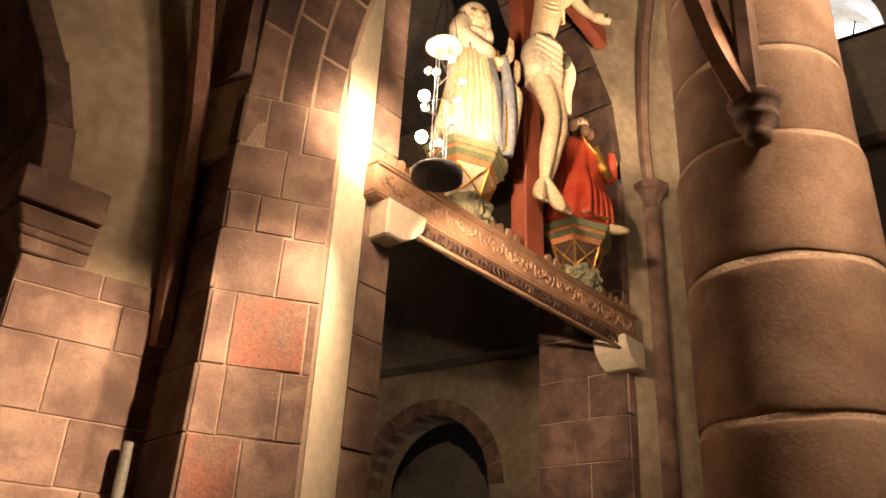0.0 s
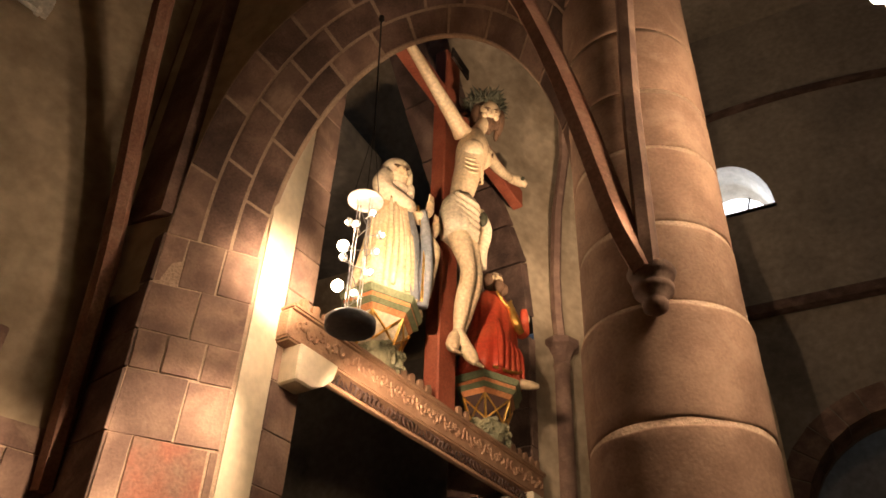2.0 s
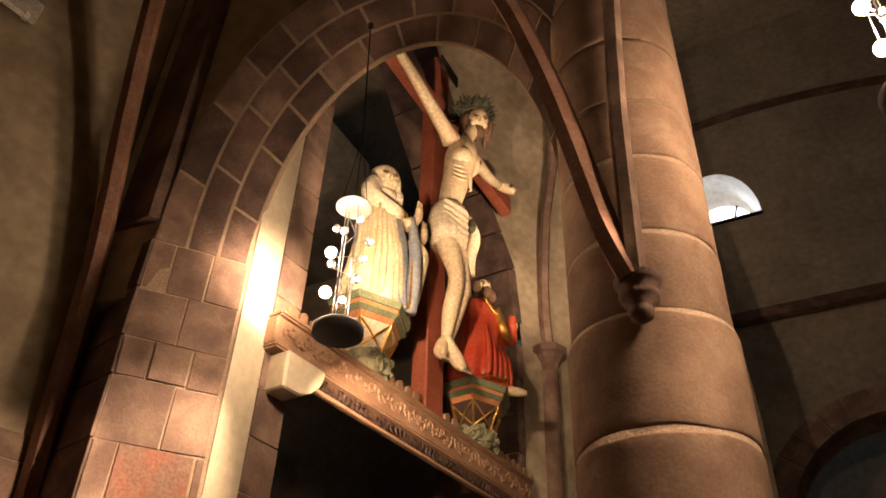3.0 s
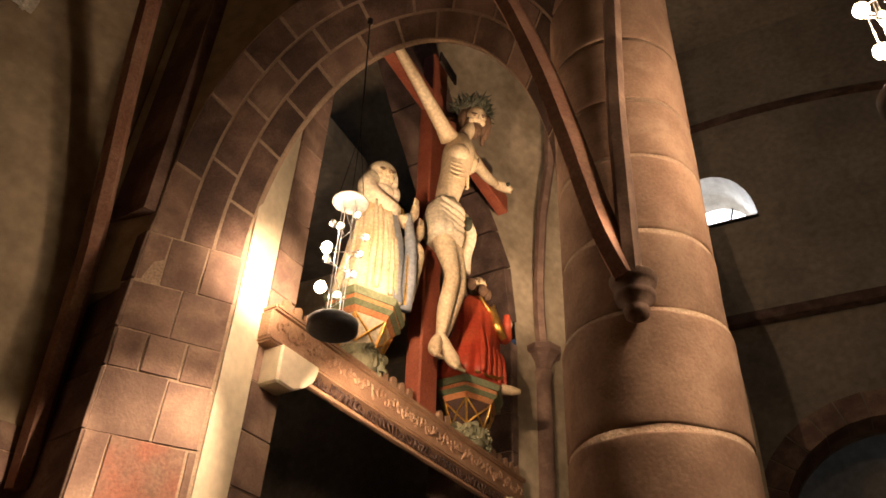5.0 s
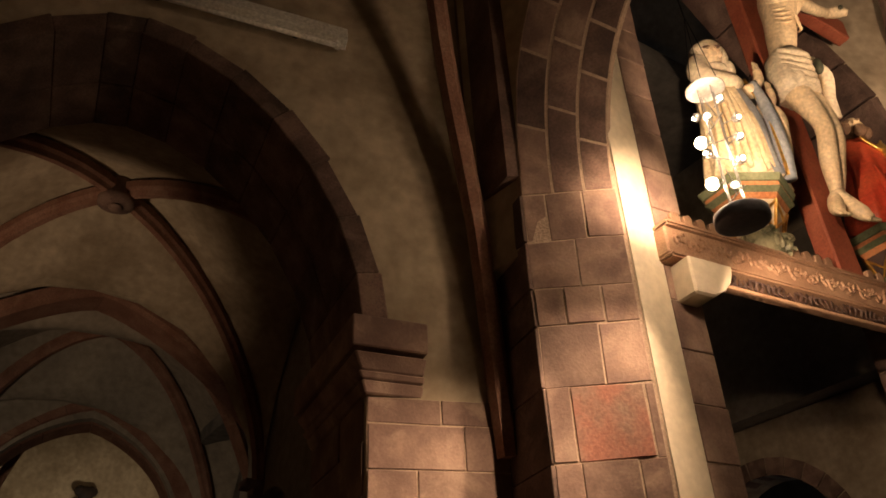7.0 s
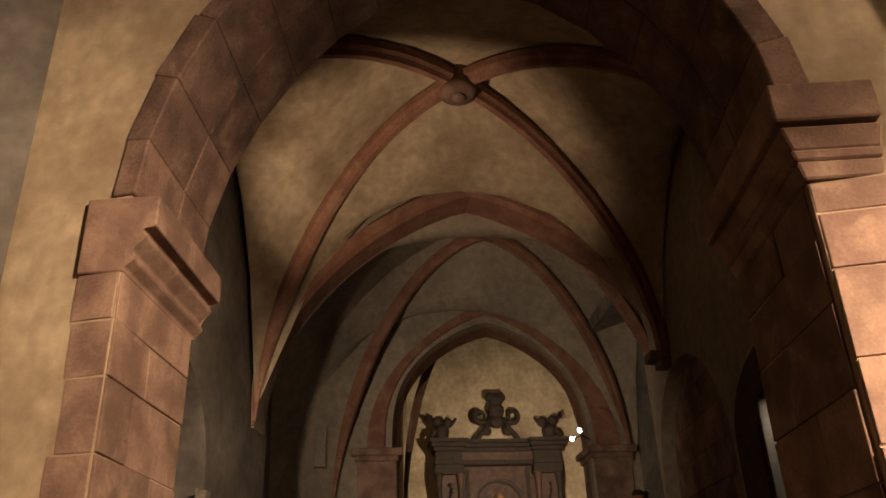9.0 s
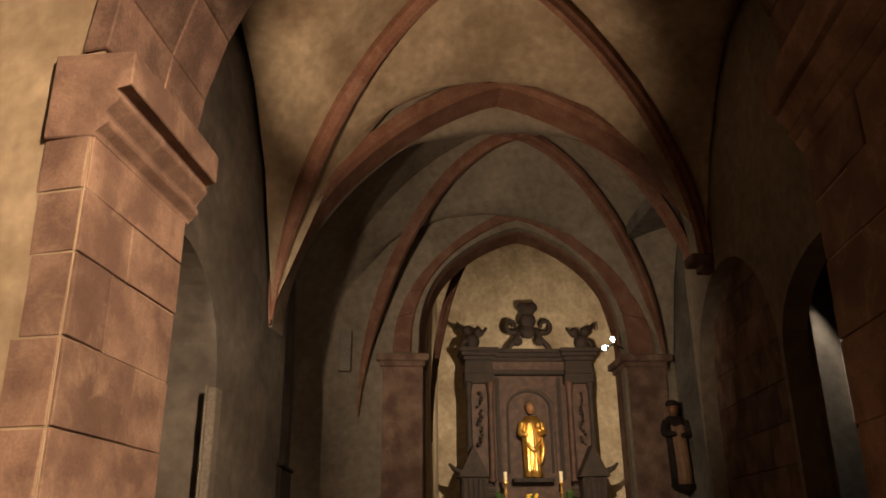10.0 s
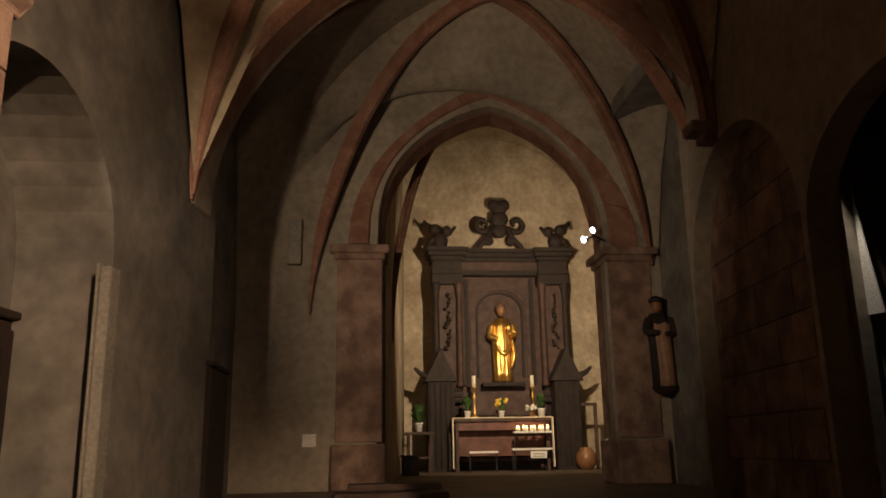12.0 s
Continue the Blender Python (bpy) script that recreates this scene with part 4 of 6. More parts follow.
prism(bm, [(-9.6, 2.2, 13), (9, 2.2, 13), (9, 16, 13), (-9.6, 16, 13)], (0, 0, 0.3))
structure("ceiling_nave", bm, PLASTER_GREY, "plaster nave vault", "ceiling")
bm = bmesh.new()
pts = [Vector((-2.2 + 5.5 * i / 20, 9.97, 10.9 + 0.35 * math.sin(math.pi * i / 20) - 0.02 * i)) for i in range(21)]
sweep(bm, pts, [(-0.04, 0), (-0.04, 0.1), (0.04, 0.1), (0.04, 0)], lambda i: Vector((0, -1, 0)))
structure("trim_wall_rib", bm, STONE_DARK_SHADED, "shallow wall rib above the window", "trim")
win = thing("window_1", (LC, 10.5, LZ), "half-round clerestory window with daylit glass", "window", "", "structure")
bm = bmesh.new()
prism(bm, [(x, 10.86, z) for x, z in half], (0, 0.02, 0))
part("pane", bm, DAY, win)
for a in (0.12, 0.36, 0.64, 0.88):
    bm = bmesh.new()
    x0 = LC + LR * 0.75 * math.cos(math.pi * a)
    z0 = LZ + 0.9 * math.sin(math.pi * a)
    tube(bm, [(LC + (x0 - LC) * 0.3, 10.82, LZ + (z0 - LZ) * 0.2), (x0, 10.82, z0)], 0.018, 6)
    part("glazing_bar", bm, IRON, win)
bm = bmesh.new()
prism(bm, [(LC - 0.66, 10.0, LZ - 0.02), (LC + 0.66, 10.0, LZ - 0.02), (LC + 0.66, 10.9, LZ + 0.0), (LC - 0.66, 10.9, LZ + 0.0)], (0, 0, -0.05))
part("window_sill", bm, RENDER, win)

# ================= rood group =================
beam = thing("rood_beam", B(1.5, 0.03, 3.7), "carved oak rood beam with fretwork underside and cresting", "beam")
bm = bmesh.new()
prism(bm, [B(-0.06, 0.10, 3.84), B(-0.06, -0.10, 3.84), B(-0.06, -0.10, 4.02), B(-0.06, 0.10, 4.02)], B.e * 3.1)
soften(bm, 0.01)
part("timber", bm, OAK, beam)
for z, w, h in ((4.035, 0.13, 0.04), (3.83, 0.12, 0.035)):
    bm = bmesh.new()
    prism(bm, [B(-0.06, w, z - h / 2), B(-0.06, -w, z - h / 2), B(-0.06, -w, z + h / 2), B(-0.06, w, z + h / 2)], B.e * 3.1)
    soften(bm, 0.012, 2)
    part("moulding", bm, OAK, beam)
bm = bmesh.new()
for i in range(62):
    u = 0.02 + i * 0.0485
    c = B(u, 0.105, 3.93 + 0.022 * math.sin(i * 1.9))
    tube(bm, [c + B.e * (0.024 * math.cos(t)) + Vector((0, 0, 0.03 * math.sin(t))) for t in [k * 0.9 + i for k in range(6)]], 0.010, 5)
    if i % 2 == 0:
        ball(bm, c + B.e * 0.02, 0.012, 6)
tagged(part("vine_carving", bm, OAK, beam, "running vine relief"), kind="")
bm = bmesh.new()
for i in range(58):
    u = 0.30 + i * 0.0455
    for k, n in enumerate((0.085, 0.075)):
        c = B(u + 0.022 * k, n, 3.772)
        tube(bm, [c + B.e * (0.024 * math.cos(t)) + Vector((0, 0, 0.034 * math.sin(t))) + B.m * 0.008 * math.sin(2 * t + i) for t in [q * 1.0 + i * 0.7 for q in range(5)]], 0.005, 5)
part("fretwork", bm, WALNUT, beam, "pierced foliate fretwork")
bm = bmesh.new()
prism(bm, [B(0.26, 0.10, 3.70), B(0.26, 0.07, 3.70), B(0.26, 0.07, 3.722), B(0.26, 0.10, 3.722)], B.e * 2.72)
soften(bm, 0.006)
part("lower_rail", bm, OAK, beam)
for i in range(30):
    u = 0.06 + i * 0.1
    if 0.55 < u < 1.05 or 1.42 < u < 1.72 or 1.95 < u < 2.55:
        continue
    bm = bmesh.new()
    prism(bm, [B(u - 0.032, 0.09, 4.05), B(u + 0.032, 0.09, 4.05), B(u + 0.032, 0.09, 4.13), B(u + 0.012, 0.09, 4.15), B(u - 0.032, 0.09, 4.13)], B.m * -0.03)
    soften(bm, 0.004)
    part("crest_merlon", bm, OAK, beam)
for u0, top, nm in ((0.02, 3.82, 0.33), (2.98, 3.78, 0.06)):
    cb = thing("corbel_stone", B(u0, 0.05, 3.6), "pale chamfered stone corbel under the beam", "corbel", "beam corbels")
    bm = bmesh.new()
    e = 1 if u0 < 1 else -1
    a = B(u0 if e > 0 else u0 + 0.1, 0.16, 0)
    prof = [(0, 3.58), (0.14, 3.58), (0.22, 3.63), (0.30, 3.70), (0.33, 3.78), (0.33, 3.815), (0, 3.815)]
    prism(bm, [B(u0 + e * s - (0 if e > 0 else -0.1), 0.15, z) for s, z in prof], B.m * -0.3)
    soften(bm, 0.012)
    part("block", bm, RENDER, cb)

# cross
cross = thing("rood_cross", B(1.62, -0.03, 4.05), "tall red-painted wooden cross standing on the beam", "cross")
bm = bmesh.new()
prism(bm, [B(1.52, 0.05, 4.05), B(1.76, 0.05, 4.05), B(1.76, -0.09, 4.05), B(1.52, -0.09, 4.05)], Vector((0, 0, 3.75)) + B.e * -0.12)
soften(bm, 0.012)
part("upright", bm, CROSS_RED, cross)
bm = bmesh.new()
p0, p1 = B(0.45, 0.0, 7.22), B(2.92, -0.02, 6.86)
d = (p1 - p0)
prism(bm, [p0 + B.m * 0.05, p0 + B.m * 0.05 + Vector((0, 0, 0.22)), p0 - B.m * 0.07 + Vector((0, 0, 0.22)), p0 - B.m * 0.07], d)
soften(bm, 0.012)
part("crossbar", bm, CROSS_RED, cross)
bm = bmesh.new()
box(bm, B(1.58, 0.09, 7.72), (0.02, 0.34, 0.13))
part("title_board", bm, OAK_DARK, cross)


def limb(bm, pts, rs, seg=14, mat=0):
    n0 = len(bm.faces)
    pts = [Vector(p) for p in pts]
    fine, fr = [], []
    for i in range(len(pts) - 1):
        for k in range(5):
            t = k / 5
            pa, pb = pts[max(i - 1, 0)], pts[min(i + 2, len(pts) - 1)]
            p, q = pts[i], pts[i + 1]
            fine.append(0.5 * ((2 * p) + (q - pa) * t + (2 * pa - 5 * p + 4 * q - pb) * t * t + (3 * p - pa - 3 * q + pb) * t ** 3))
            fr.append(rs[i] + (rs[i + 1] - rs[i]) * (3 * t * t - 2 * t ** 3))
    fine.append(pts[-1])
    fr.append(rs[-1])
    tube(bm, fine, fr, seg)
    bm.faces.ensure_lookup_table()
    for f in bm.faces[n0:]:
        f.material_index = mat


def blob(bm, c, r, squash=(1, 1, 1), mat=0, seg=16):
    n0 = len(bm.faces)
    ball(bm, c, r, seg, squash)
    bm.faces.ensure_lookup_table()
    for f in bm.faces[n0:]:
        f.material_index = mat


def robe(bm, F, rows, folds, depth, mat=0, seg=96, twist=0.6, split=None):
    """A draped body: rows of centre u, centre n, z, half-width, half-depth."""
    n0 = len(bm.faces)
    rings = []
    for k, (u, n, z, ru, rn) in enumerate(rows):
        t = k / (len(rows) - 1)
        row = []
        for i in range(seg):
            a = 2 * math.pi * i / seg
            w = 1 + depth * (1 - t) ** 0.7 * (math.sin(folds * a + twist * k + 1.3 * math.sin(3 * a)) * 0.7 + 0.4 * math.sin(2.3 * folds * a - k))
            row.append(bm.verts.new(F(u + ru * w * math.cos(a), n + rn * w * math.sin(a), z + 0.012 * math.sin(folds * a))))
        rings.append(row)
    for k, (a, b) in enumerate(zip(rings, rings[1:])):
        for i in range(seg):
            j = (i + 1) % seg
            f = bm.faces.new((a[i], a[j], b[j], b[i]))
            f.material_index = split(k, i / seg) if split else mat
    bm.faces.new(rings[0][::-1]).material_index = mat
    bm.faces.new(rings[-1]).material_index = mat


def head(bm, c, f, r, skin, hair, beard=None, veil=None):
    """A plain carved head that faces f."""
    f = Vector(f).normalized()
    up = (Vector((0, 0, 1)) - f * f.z).normalized()
    sd = f.cross(up)
    rot = Matrix((sd, up, -f)).transposed().to_4x4()

    def lump(a, b, d, rr, sq, m, seg=12):
        n0 = len(bm.faces)
        bmesh.ops.create_uvsphere(bm, u_segments=seg, v_segments=max(6, seg // 2), radius=rr, matrix=Matrix.Translation(c + sd * a * r + up * b * r + f * d * r) @ rot @ Matrix.Diagonal((*sq, 1)))
        bm.faces.ensure_lookup_table()
        for q in bm.faces[n0:]:
            q.material_index = m

    lump(0, 0.05, 0, r, (0.80, 1.08, 0.95), skin, 18)
    lump(0, -0.35, 0.18, r * 0.72, (0.86, 1.0, 0.95), skin, 16)
    lump(0, -0.06, 0.98, r * 0.13, (0.8, 2.0, 1.0), skin, 8)
    lump(0, -0.20, 1.06, r * 0.13, (1.1, 0.8, 0.8), skin, 8)
    for q in (-1, 1):
        lump(q * 0.33, 0.22, 0.86, r * 0.20, (1.3, 0.35, 0.6), hair, 8)
        lump(q * 0.33, 0.06, 0.86, r * 0.13, (1.2, 0.55, 0.6), skin, 8)
        lump(q * 0.32, 0.05, 0.92, r * 0.07, (1.3, 0.7, 0.6), hair, 6)
        lump(q * 0.38, -0.28, 0.68, r * 0.26, (1, 1, 0.7), skin, 10)
    lump(0, -0.50, 0.86, r * 0.16, (1.5, 0.5, 0.6), hair if beard else skin, 8)
    lump(0, 0.28, -0.25, r * 0.98, (0.93, 1.0, 0.95), hair, 18)
    if beard:
        lump(0, -0.82, 0.56, r * 0.56, (0.95, 1.1, 0.8), hair, 12)
        lump(0, -1.25, 0.62, r * 0.34, (0.9, 1.1, 0.8), hair, 10)
        for q in (-1, 1):
            lump(q * 0.60, -0.50, 0.36, r * 0.42, (0.6, 1.4, 0.9), hair, 10)
            lump(q * 0.90, -0.30, -0.05, r * 0.52, (0.7, 2.0, 1.1), hair, 12)
            lump(q * 0.80, -1.15, 0.0, r * 0.30, (0.7, 2.0, 0.8), hair, 10)
    if veil is not None:
        lump(0, 0.36, -0.28, r * 1.12, (0.98, 1.0, 1.02), veil, 20)
        for q in (-1, 1):
            lump(q * 0.86, -0.30, -0.02, r * 0.46, (0.55, 2.4, 1.3), veil, 14)
            lump(q * 0.95, -1.2, 0.05, r * 0.52, (0.8, 1.6, 1.2), veil, 14)
        lump(0, -1.25, 0.35, r * 0.75, (1.1, 0.7, 0.8), veil, 14)


# crucified figure, one mesh
def BC(u, n, z):
    return B(u - 0.11, n, z)


bm = bmesh.new()
N1 = 0.21
limb(bm, [BC(1.62, N1 - 0.05, 5.72), BC(1.64, N1 - 0.03, 5.92), BC(1.68, N1 + 0.0, 6.20), BC(1.72, N1 + 0.03, 6.50), BC(1.73, N1 + 0.03, 6.72)], [0.125, 0.100, 0.118, 0.150, 0.09], 20)
blob(bm, BC(1.66, N1 + 0.07, 6.44), 0.125, (0.85, 0.9, 0.9))
blob(bm, BC(1.80, N1 + 0.07, 6.46), 0.115, (0.85, 0.9, 0.9))
limb(bm, [BC(1.74, N1 + 0.03, 6.70), BC(1.79, N1 + 0.07, 6.84), BC(1.84, N1 + 0.09, 6.95)], [0.07, 0.062, 0.062])
FACE = B.e * -0.58 + B.m * 0.70 + Vector((0, 0, -0.42))
head(bm, BC(1.86, N1 + 0.10, 7.03), FACE, 0.132, 0, 1, True)
rng = random.Random(4)
for i in range(150):
    a = rng.uniform(0, 2 * math.pi)
    c = BC(1.84 + 0.155 * math.cos(a), N1 + 0.07 + 0.155 * math.sin(a), 7.15 + rng.uniform(-0.05, 0.06))
    dd = (B.e * math.cos(a) + B.m * math.sin(a) + Vector((rng.uniform(-.8, .8), rng.uniform(-.8, .8), rng.uniform(-0.3, 1.0)))).normalized()
    limb(bm, [c - dd * 0.04, c + dd * 0.02, c + dd * rng.uniform(0.05, 0.10)], [0.016, 0.011, 0.002], 5, 2)
for k in range(4):
    for s in (-1, 1):
        limb(bm, [BC(1.69 + s * 0.02, N1 + 0.125, 6.32 - 0.05 * k), BC(1.69 + s * 0.08, N1 + 0.105, 6.29 - 0.05 * k), BC(1.69 + s * 0.12, N1 + 0.05, 6.31 - 0.045 * k)], [0.006, 0.012, 0.006], 6)
blob(bm, BC(1.76, N1 + 0.21, 6.40), 0.018, (0.5, 0.6, 1.6), 1, 8)
# arms, hands
limb(bm, [BC(1.60, N1 + 0.0, 6.63), BC(1.44, N1 + 0.0, 6.70), BC(1.16, N1 - 0.02, 6.86), BC(0.92, N1 - 0.03, 6.98), BC(0.70, N1 - 0.05, 7.10)], [0.088, 0.068, 0.054, 0.048, 0.032])
limb(bm, [BC(0.72, N1 - 0.05, 7.09), BC(0.62, N1 - 0.02, 7.17), BC(0.56, N1 + 0.02, 7.24)], [0.045, 0.06, 0.025])
limb(bm, [BC(1.84, N1 + 0.0, 6.66), BC(2.02, N1 - 0.01, 6.72), BC(2.24, N1 - 0.03, 6.75), BC(2.42, N1 - 0.05, 6.80), BC(2.60, N1 - 0.07, 6.88)], [0.085, 0.066, 0.052, 0.046, 0.032])
limb(bm, [BC(2.58, N1 - 0.07, 6.87), BC(2.68, N1 - 0.04, 6.90), BC(2.74, N1 + 0.02, 6.86)], [0.045, 0.055, 0.03])
blob(bm, BC(2.66, N1 + 0.02, 6.89), 0.022, (1, 1, 1), 2, 8)
# legs, feet
limb(bm, [BC(1.57, N1 - 0.05, 5.72), BC(1.62, N1 + 0.0, 5.46), BC(1.67, N1 + 0.05, 5.18), BC(1.68, N1 + 0.0, 4.92), BC(1.68, N1 - 0.04, 4.62)], [0.108, 0.092, 0.064, 0.066, 0.036])
limb(bm, [BC(1.70, N1 - 0.05, 5.72), BC(1.75, N1 - 0.01, 5.46), BC(1.79, N1 + 0.04, 5.16), BC(1.77, N1 - 0.02, 4.90), BC(1.73, N1 - 0.06, 4.64)], [0.105, 0.088, 0.062, 0.063, 0.036])
limb(bm, [BC(1.68, N1 - 0.04, 4.66), BC(1.69, N1 + 0.0, 4.56), BC(1.70, N1 + 0.06, 4.45), BC(1.73, N1 + 0.10, 4.38)], [0.045, 0.055, 0.055, 0.03])
limb(bm, [BC(1.72, N1 - 0.06, 4.68), BC(1.64, N1 - 0.04, 4.58), BC(1.56, N1 + 0.0, 4.48), BC(1.53, N1 + 0.04, 4.41)], [0.042, 0.052, 0.052, 0.03])
for k in range(5):
    limb(bm, [BC(1.69 + 0.025 * k, N1 + 0.07, 4.41), BC(1.70 + 0.028 * k, N1 + 0.11, 4.355 + 0.006 * k)], [0.021, 0.012], 7)
    limb(bm, [BC(1.495 + 0.022 * k, N1 + 0.02, 4.425), BC(1.495 + 0.024 * k, N1 + 0.06, 4.375 + 0.006 * k)], [0.019, 0.011], 7)
# loincloth
robe(bm, BC, [(1.62, N1 - 0.02, 5.50, 0.175, 0.145), (1.63, N1 - 0.03, 5.60, 0.185, 0.155), (1.63, N1 - 0.04, 5.72, 0.178, 0.15), (1.64, N1 - 0.04, 5.84, 0.16, 0.14), (1.65, N1 - 0.03, 5.90, 0.14, 0.125)], 7, 0.07, 3, twist=1.6)
for k in range(5):
    limb(bm, [BC(1.48, N1 + 0.03, 5.86 - 0.06 * k), BC(1.62, N1 + 0.125, 5.79 - 0.065 * k), BC(1.79, N1 + 0.06, 5.87 - 0.06 * k)], [0.018, 0.024, 0.018], 8, 3)
limb(bm, [BC(1.80, N1 + 0.05, 5.86), BC(1.86, N1 + 0.09, 5.68), BC(1.84, N1 + 0.07, 5.46), BC(1.86, N1 + 0.07, 5.30)], [0.045, 0.055, 0.045, 0.03], 10, 3)
blob(bm, BC(1.80, N1 + 0.10, 5.76), 0.05, (0.8, 0.8, 1.5), 2, 12)
christ = mesh_object("crucified_statue", bm, [FLESH, HAIR, THORN, LINEN], True)
tagged(christ, "carved and painted crucified figure with crown of thorns", "statue")


def bracket(name, u, z, label, w=0.30):
    """A six-sided painted console over a leafy knop, standing on the beam."""
    br = thing(name, B(u, 0.0, 4.05), label, "pedestal", "figure pedestals")
    def hexring(r, zz, tw=0.0):
        return [B(u + r * 1.05 * math.cos(t + tw), 0.02 + r * 0.85 * math.sin(t + tw), zz) for t in [math.pi / 3 * i + math.pi / 6 for i in range(6)]]
    for r0, r1, z0, z1, m in ((w * 0.98, w * 1.06, z - 0.05, z, GREEN), (w * 0.90, w * 0.95, z - 0.085, z - 0.05, ORANGE), (w * 0.84, w * 0.98, z - 0.115, z - 0.085, GREEN), (w * 0.74, w * 0.84, z - 0.15, z - 0.115, ORANGE)):
        bm = bmesh.new()
        a, b = [bm.verts.new(p) for p in hexring(r0, z0)], [bm.verts.new(p) for p in hexring(r1, z1)]
        bm.faces.new(a[::-1])
        bm.faces.new(b)
        for i in range(6):
            bm.faces.new((a[i], a[(i + 1) % 6], b[(i + 1) % 6], b[i]))
        soften(bm, 0.004)
        part("cornice", bm, m, br)
    bm = bmesh.new()
    a, b = [bm.verts.new(p) for p in hexring(w * 0.48, z - 0.34)], [bm.verts.new(p) for p in hexring(w * 0.72, z - 0.15)]
    bm.faces.new(a[::-1])
    bm.faces.new(b)
    for i in range(6):
        bm.faces.new((a[i], a[(i + 1) % 6], b[(i + 1) % 6], b[i]))
    part("drum", bm, LINEN if u < 1.5 else WALNUT, br, "painted drum with gilt tracery")
    bm = bmesh.new()
    lo, hi = hexring(w * 0.50, z - 0.335), hexring(w * 0.735, z - 0.155)
    for i in range(6):
        j = (i + 1) % 6
        tube(bm, [lo[i], hi[i]], 0.010, 6)
        for p, q in ((lo[i], hi[j]), (lo[j], hi[i])):
            mid = p.lerp(q, 0.5) + (p.lerp(q, 0.5) - B(u, 0.02, z - 0.25)).normalized() * 0.02
            tube(bm, [p, mid, q], 0.008, 6)
    part("tracery", bm, GOLD, br)
    bm = bmesh.new()
    r2 = random.Random(int(u * 100))
    for i in range(26):
        a = r2.uniform(0, 2 * math.pi)
        zz = r2.uniform(z - 0.46, z - 0.36)
        c = B(u + w * 0.5 * math.cos(a), 0.02 + w * 0.42 * math.sin(a), zz)
        out = B.e * math.cos(a) + B.m * math.sin(a)
        sd2 = out.cross(Vector((0, 0, 1)))
        tube(bm, [c + (sd2 * math.cos(t) + Vector((0, 0, 1)) * math.sin(t)) * (0.055 - 0.007 * k) + out * 0.008 * k for k, t in enumerate([r2.uniform(0, 6) + q * 0.9 for q in range(7)])], [0.016 - 0.001 * k for k in range(7)], 6)
    lathe(bm, B(u, 0.02, z - 0.48), [(w * 0.36, 0), (w * 0.46, 0.06), (w * 0.44, 0.14)], 14)
    part("foliage", bm, FOLIAGE_PAINT, br, "curling carved foliage")
    return br


bracket("figure_pedestal", 0.84, 4.53, "painted hexagonal pedestal with gilt tracery and carved foliage", 0.31)
bracket("figure_pedestal", 2.27, 4.53, "green and brown painted hexagonal pedestal with carved foliage", 0.32)
# standing veiled figure
bm = bmesh.new()
robe(bm, B, [(0.84, 0.04, 4.54, 0.29, 0.22), (0.84, 0.05, 4.68, 0.265, 0.20), (0.84, 0.06, 4.9, 0.235, 0.185), (0.84, 0.06, 5.1, 0.215, 0.175), (0.83, 0.05, 5.28, 0.185, 0.15), (0.82, 0.04, 5.42, 0.165, 0.13), (0.80, 0.03, 5.54, 0.115, 0.10)], 11, 0.13, 0,
     split=lambda k, f: 1 if (0.13 < f < 0.24 and k < 5) else 0)
limb(bm, [B(0.95, 0.24, 5.36), B(0.98, 0.27, 5.05), B(0.99, 0.27, 4.75), B(1.0, 0.24, 4.55)], [0.03, 0.045, 0.05, 0.05], 10, 1)
limb(bm, [B(1.02, 0.20, 5.2), B(1.10, 0.23, 5.12), B(1.12, 0.22, 4.98), B(1.08, 0.22, 4.86), B(1.11, 0.2, 4.7)], [0.05, 0.06, 0.05, 0.06, 0.03], 10, 0)
head(bm, B(0.80, 0.07, 5.68), B.m * 0.82 - B.e * 0.45 + Vector((0, 0, -0.05)), 0.115, 2, 4, None, 3)
limb(bm, [B(0.70, 0.05, 5.62), B(0.66, 0.06, 5.5), B(0.68, 0.12, 5.4), B(0.80, 0.18, 5.36), B(0.92, 0.14, 5.42)], [0.07, 0.08, 0.07, 0.06, 0.05], 12, 3)
for pts in ([B(0.93, 0.20, 5.30), B(1.0, 0.25, 5.38), B(1.01, 0.26, 5.48)], [B(1.08, 0.16, 5.22), B(1.15, 0.20, 5.30), B(1.16, 0.21, 5.40)]):
    limb(bm, pts, [0.055, 0.036, 0.03], 10, 2)
    for k in range(4):
        e = pts[-1]
        limb(bm, [e + B.e * (0.012 * k - 0.02), e + B.e * (0.016 * k - 0.02) + Vector((0, 0, 0.075))], [0.012, 0.007], 6, 2)
for k in range(6):
    limb(bm, [B(0.66 + 0.05 * k, 0.16, 5.34), B(0.64 + 0.055 * k, 0.235 - 0.01 * abs(k - 3), 4.95), B(0.62 + 0.065 * k, 0.25 - 0.012 * abs(k - 3), 4.57)], [0.010, 0.024, 0.020], 8, 0)
limb(bm, [B(0.93, 0.20, 5.42), B(0.95, 0.26, 5.1), B(0.95, 0.28, 4.8), B(0.96, 0.27, 4.56)], [0.010, 0.013, 0.013, 0.012], 8, 5)
mary = mesh_object("veiled_statue", bm, [ROBE_GOLD, ROBE_BLUE, FLESH, LINEN, HAIR, GOLD], True)
tagged(mary, "painted wooden standing figure in gilded robe and white veil", "statue")
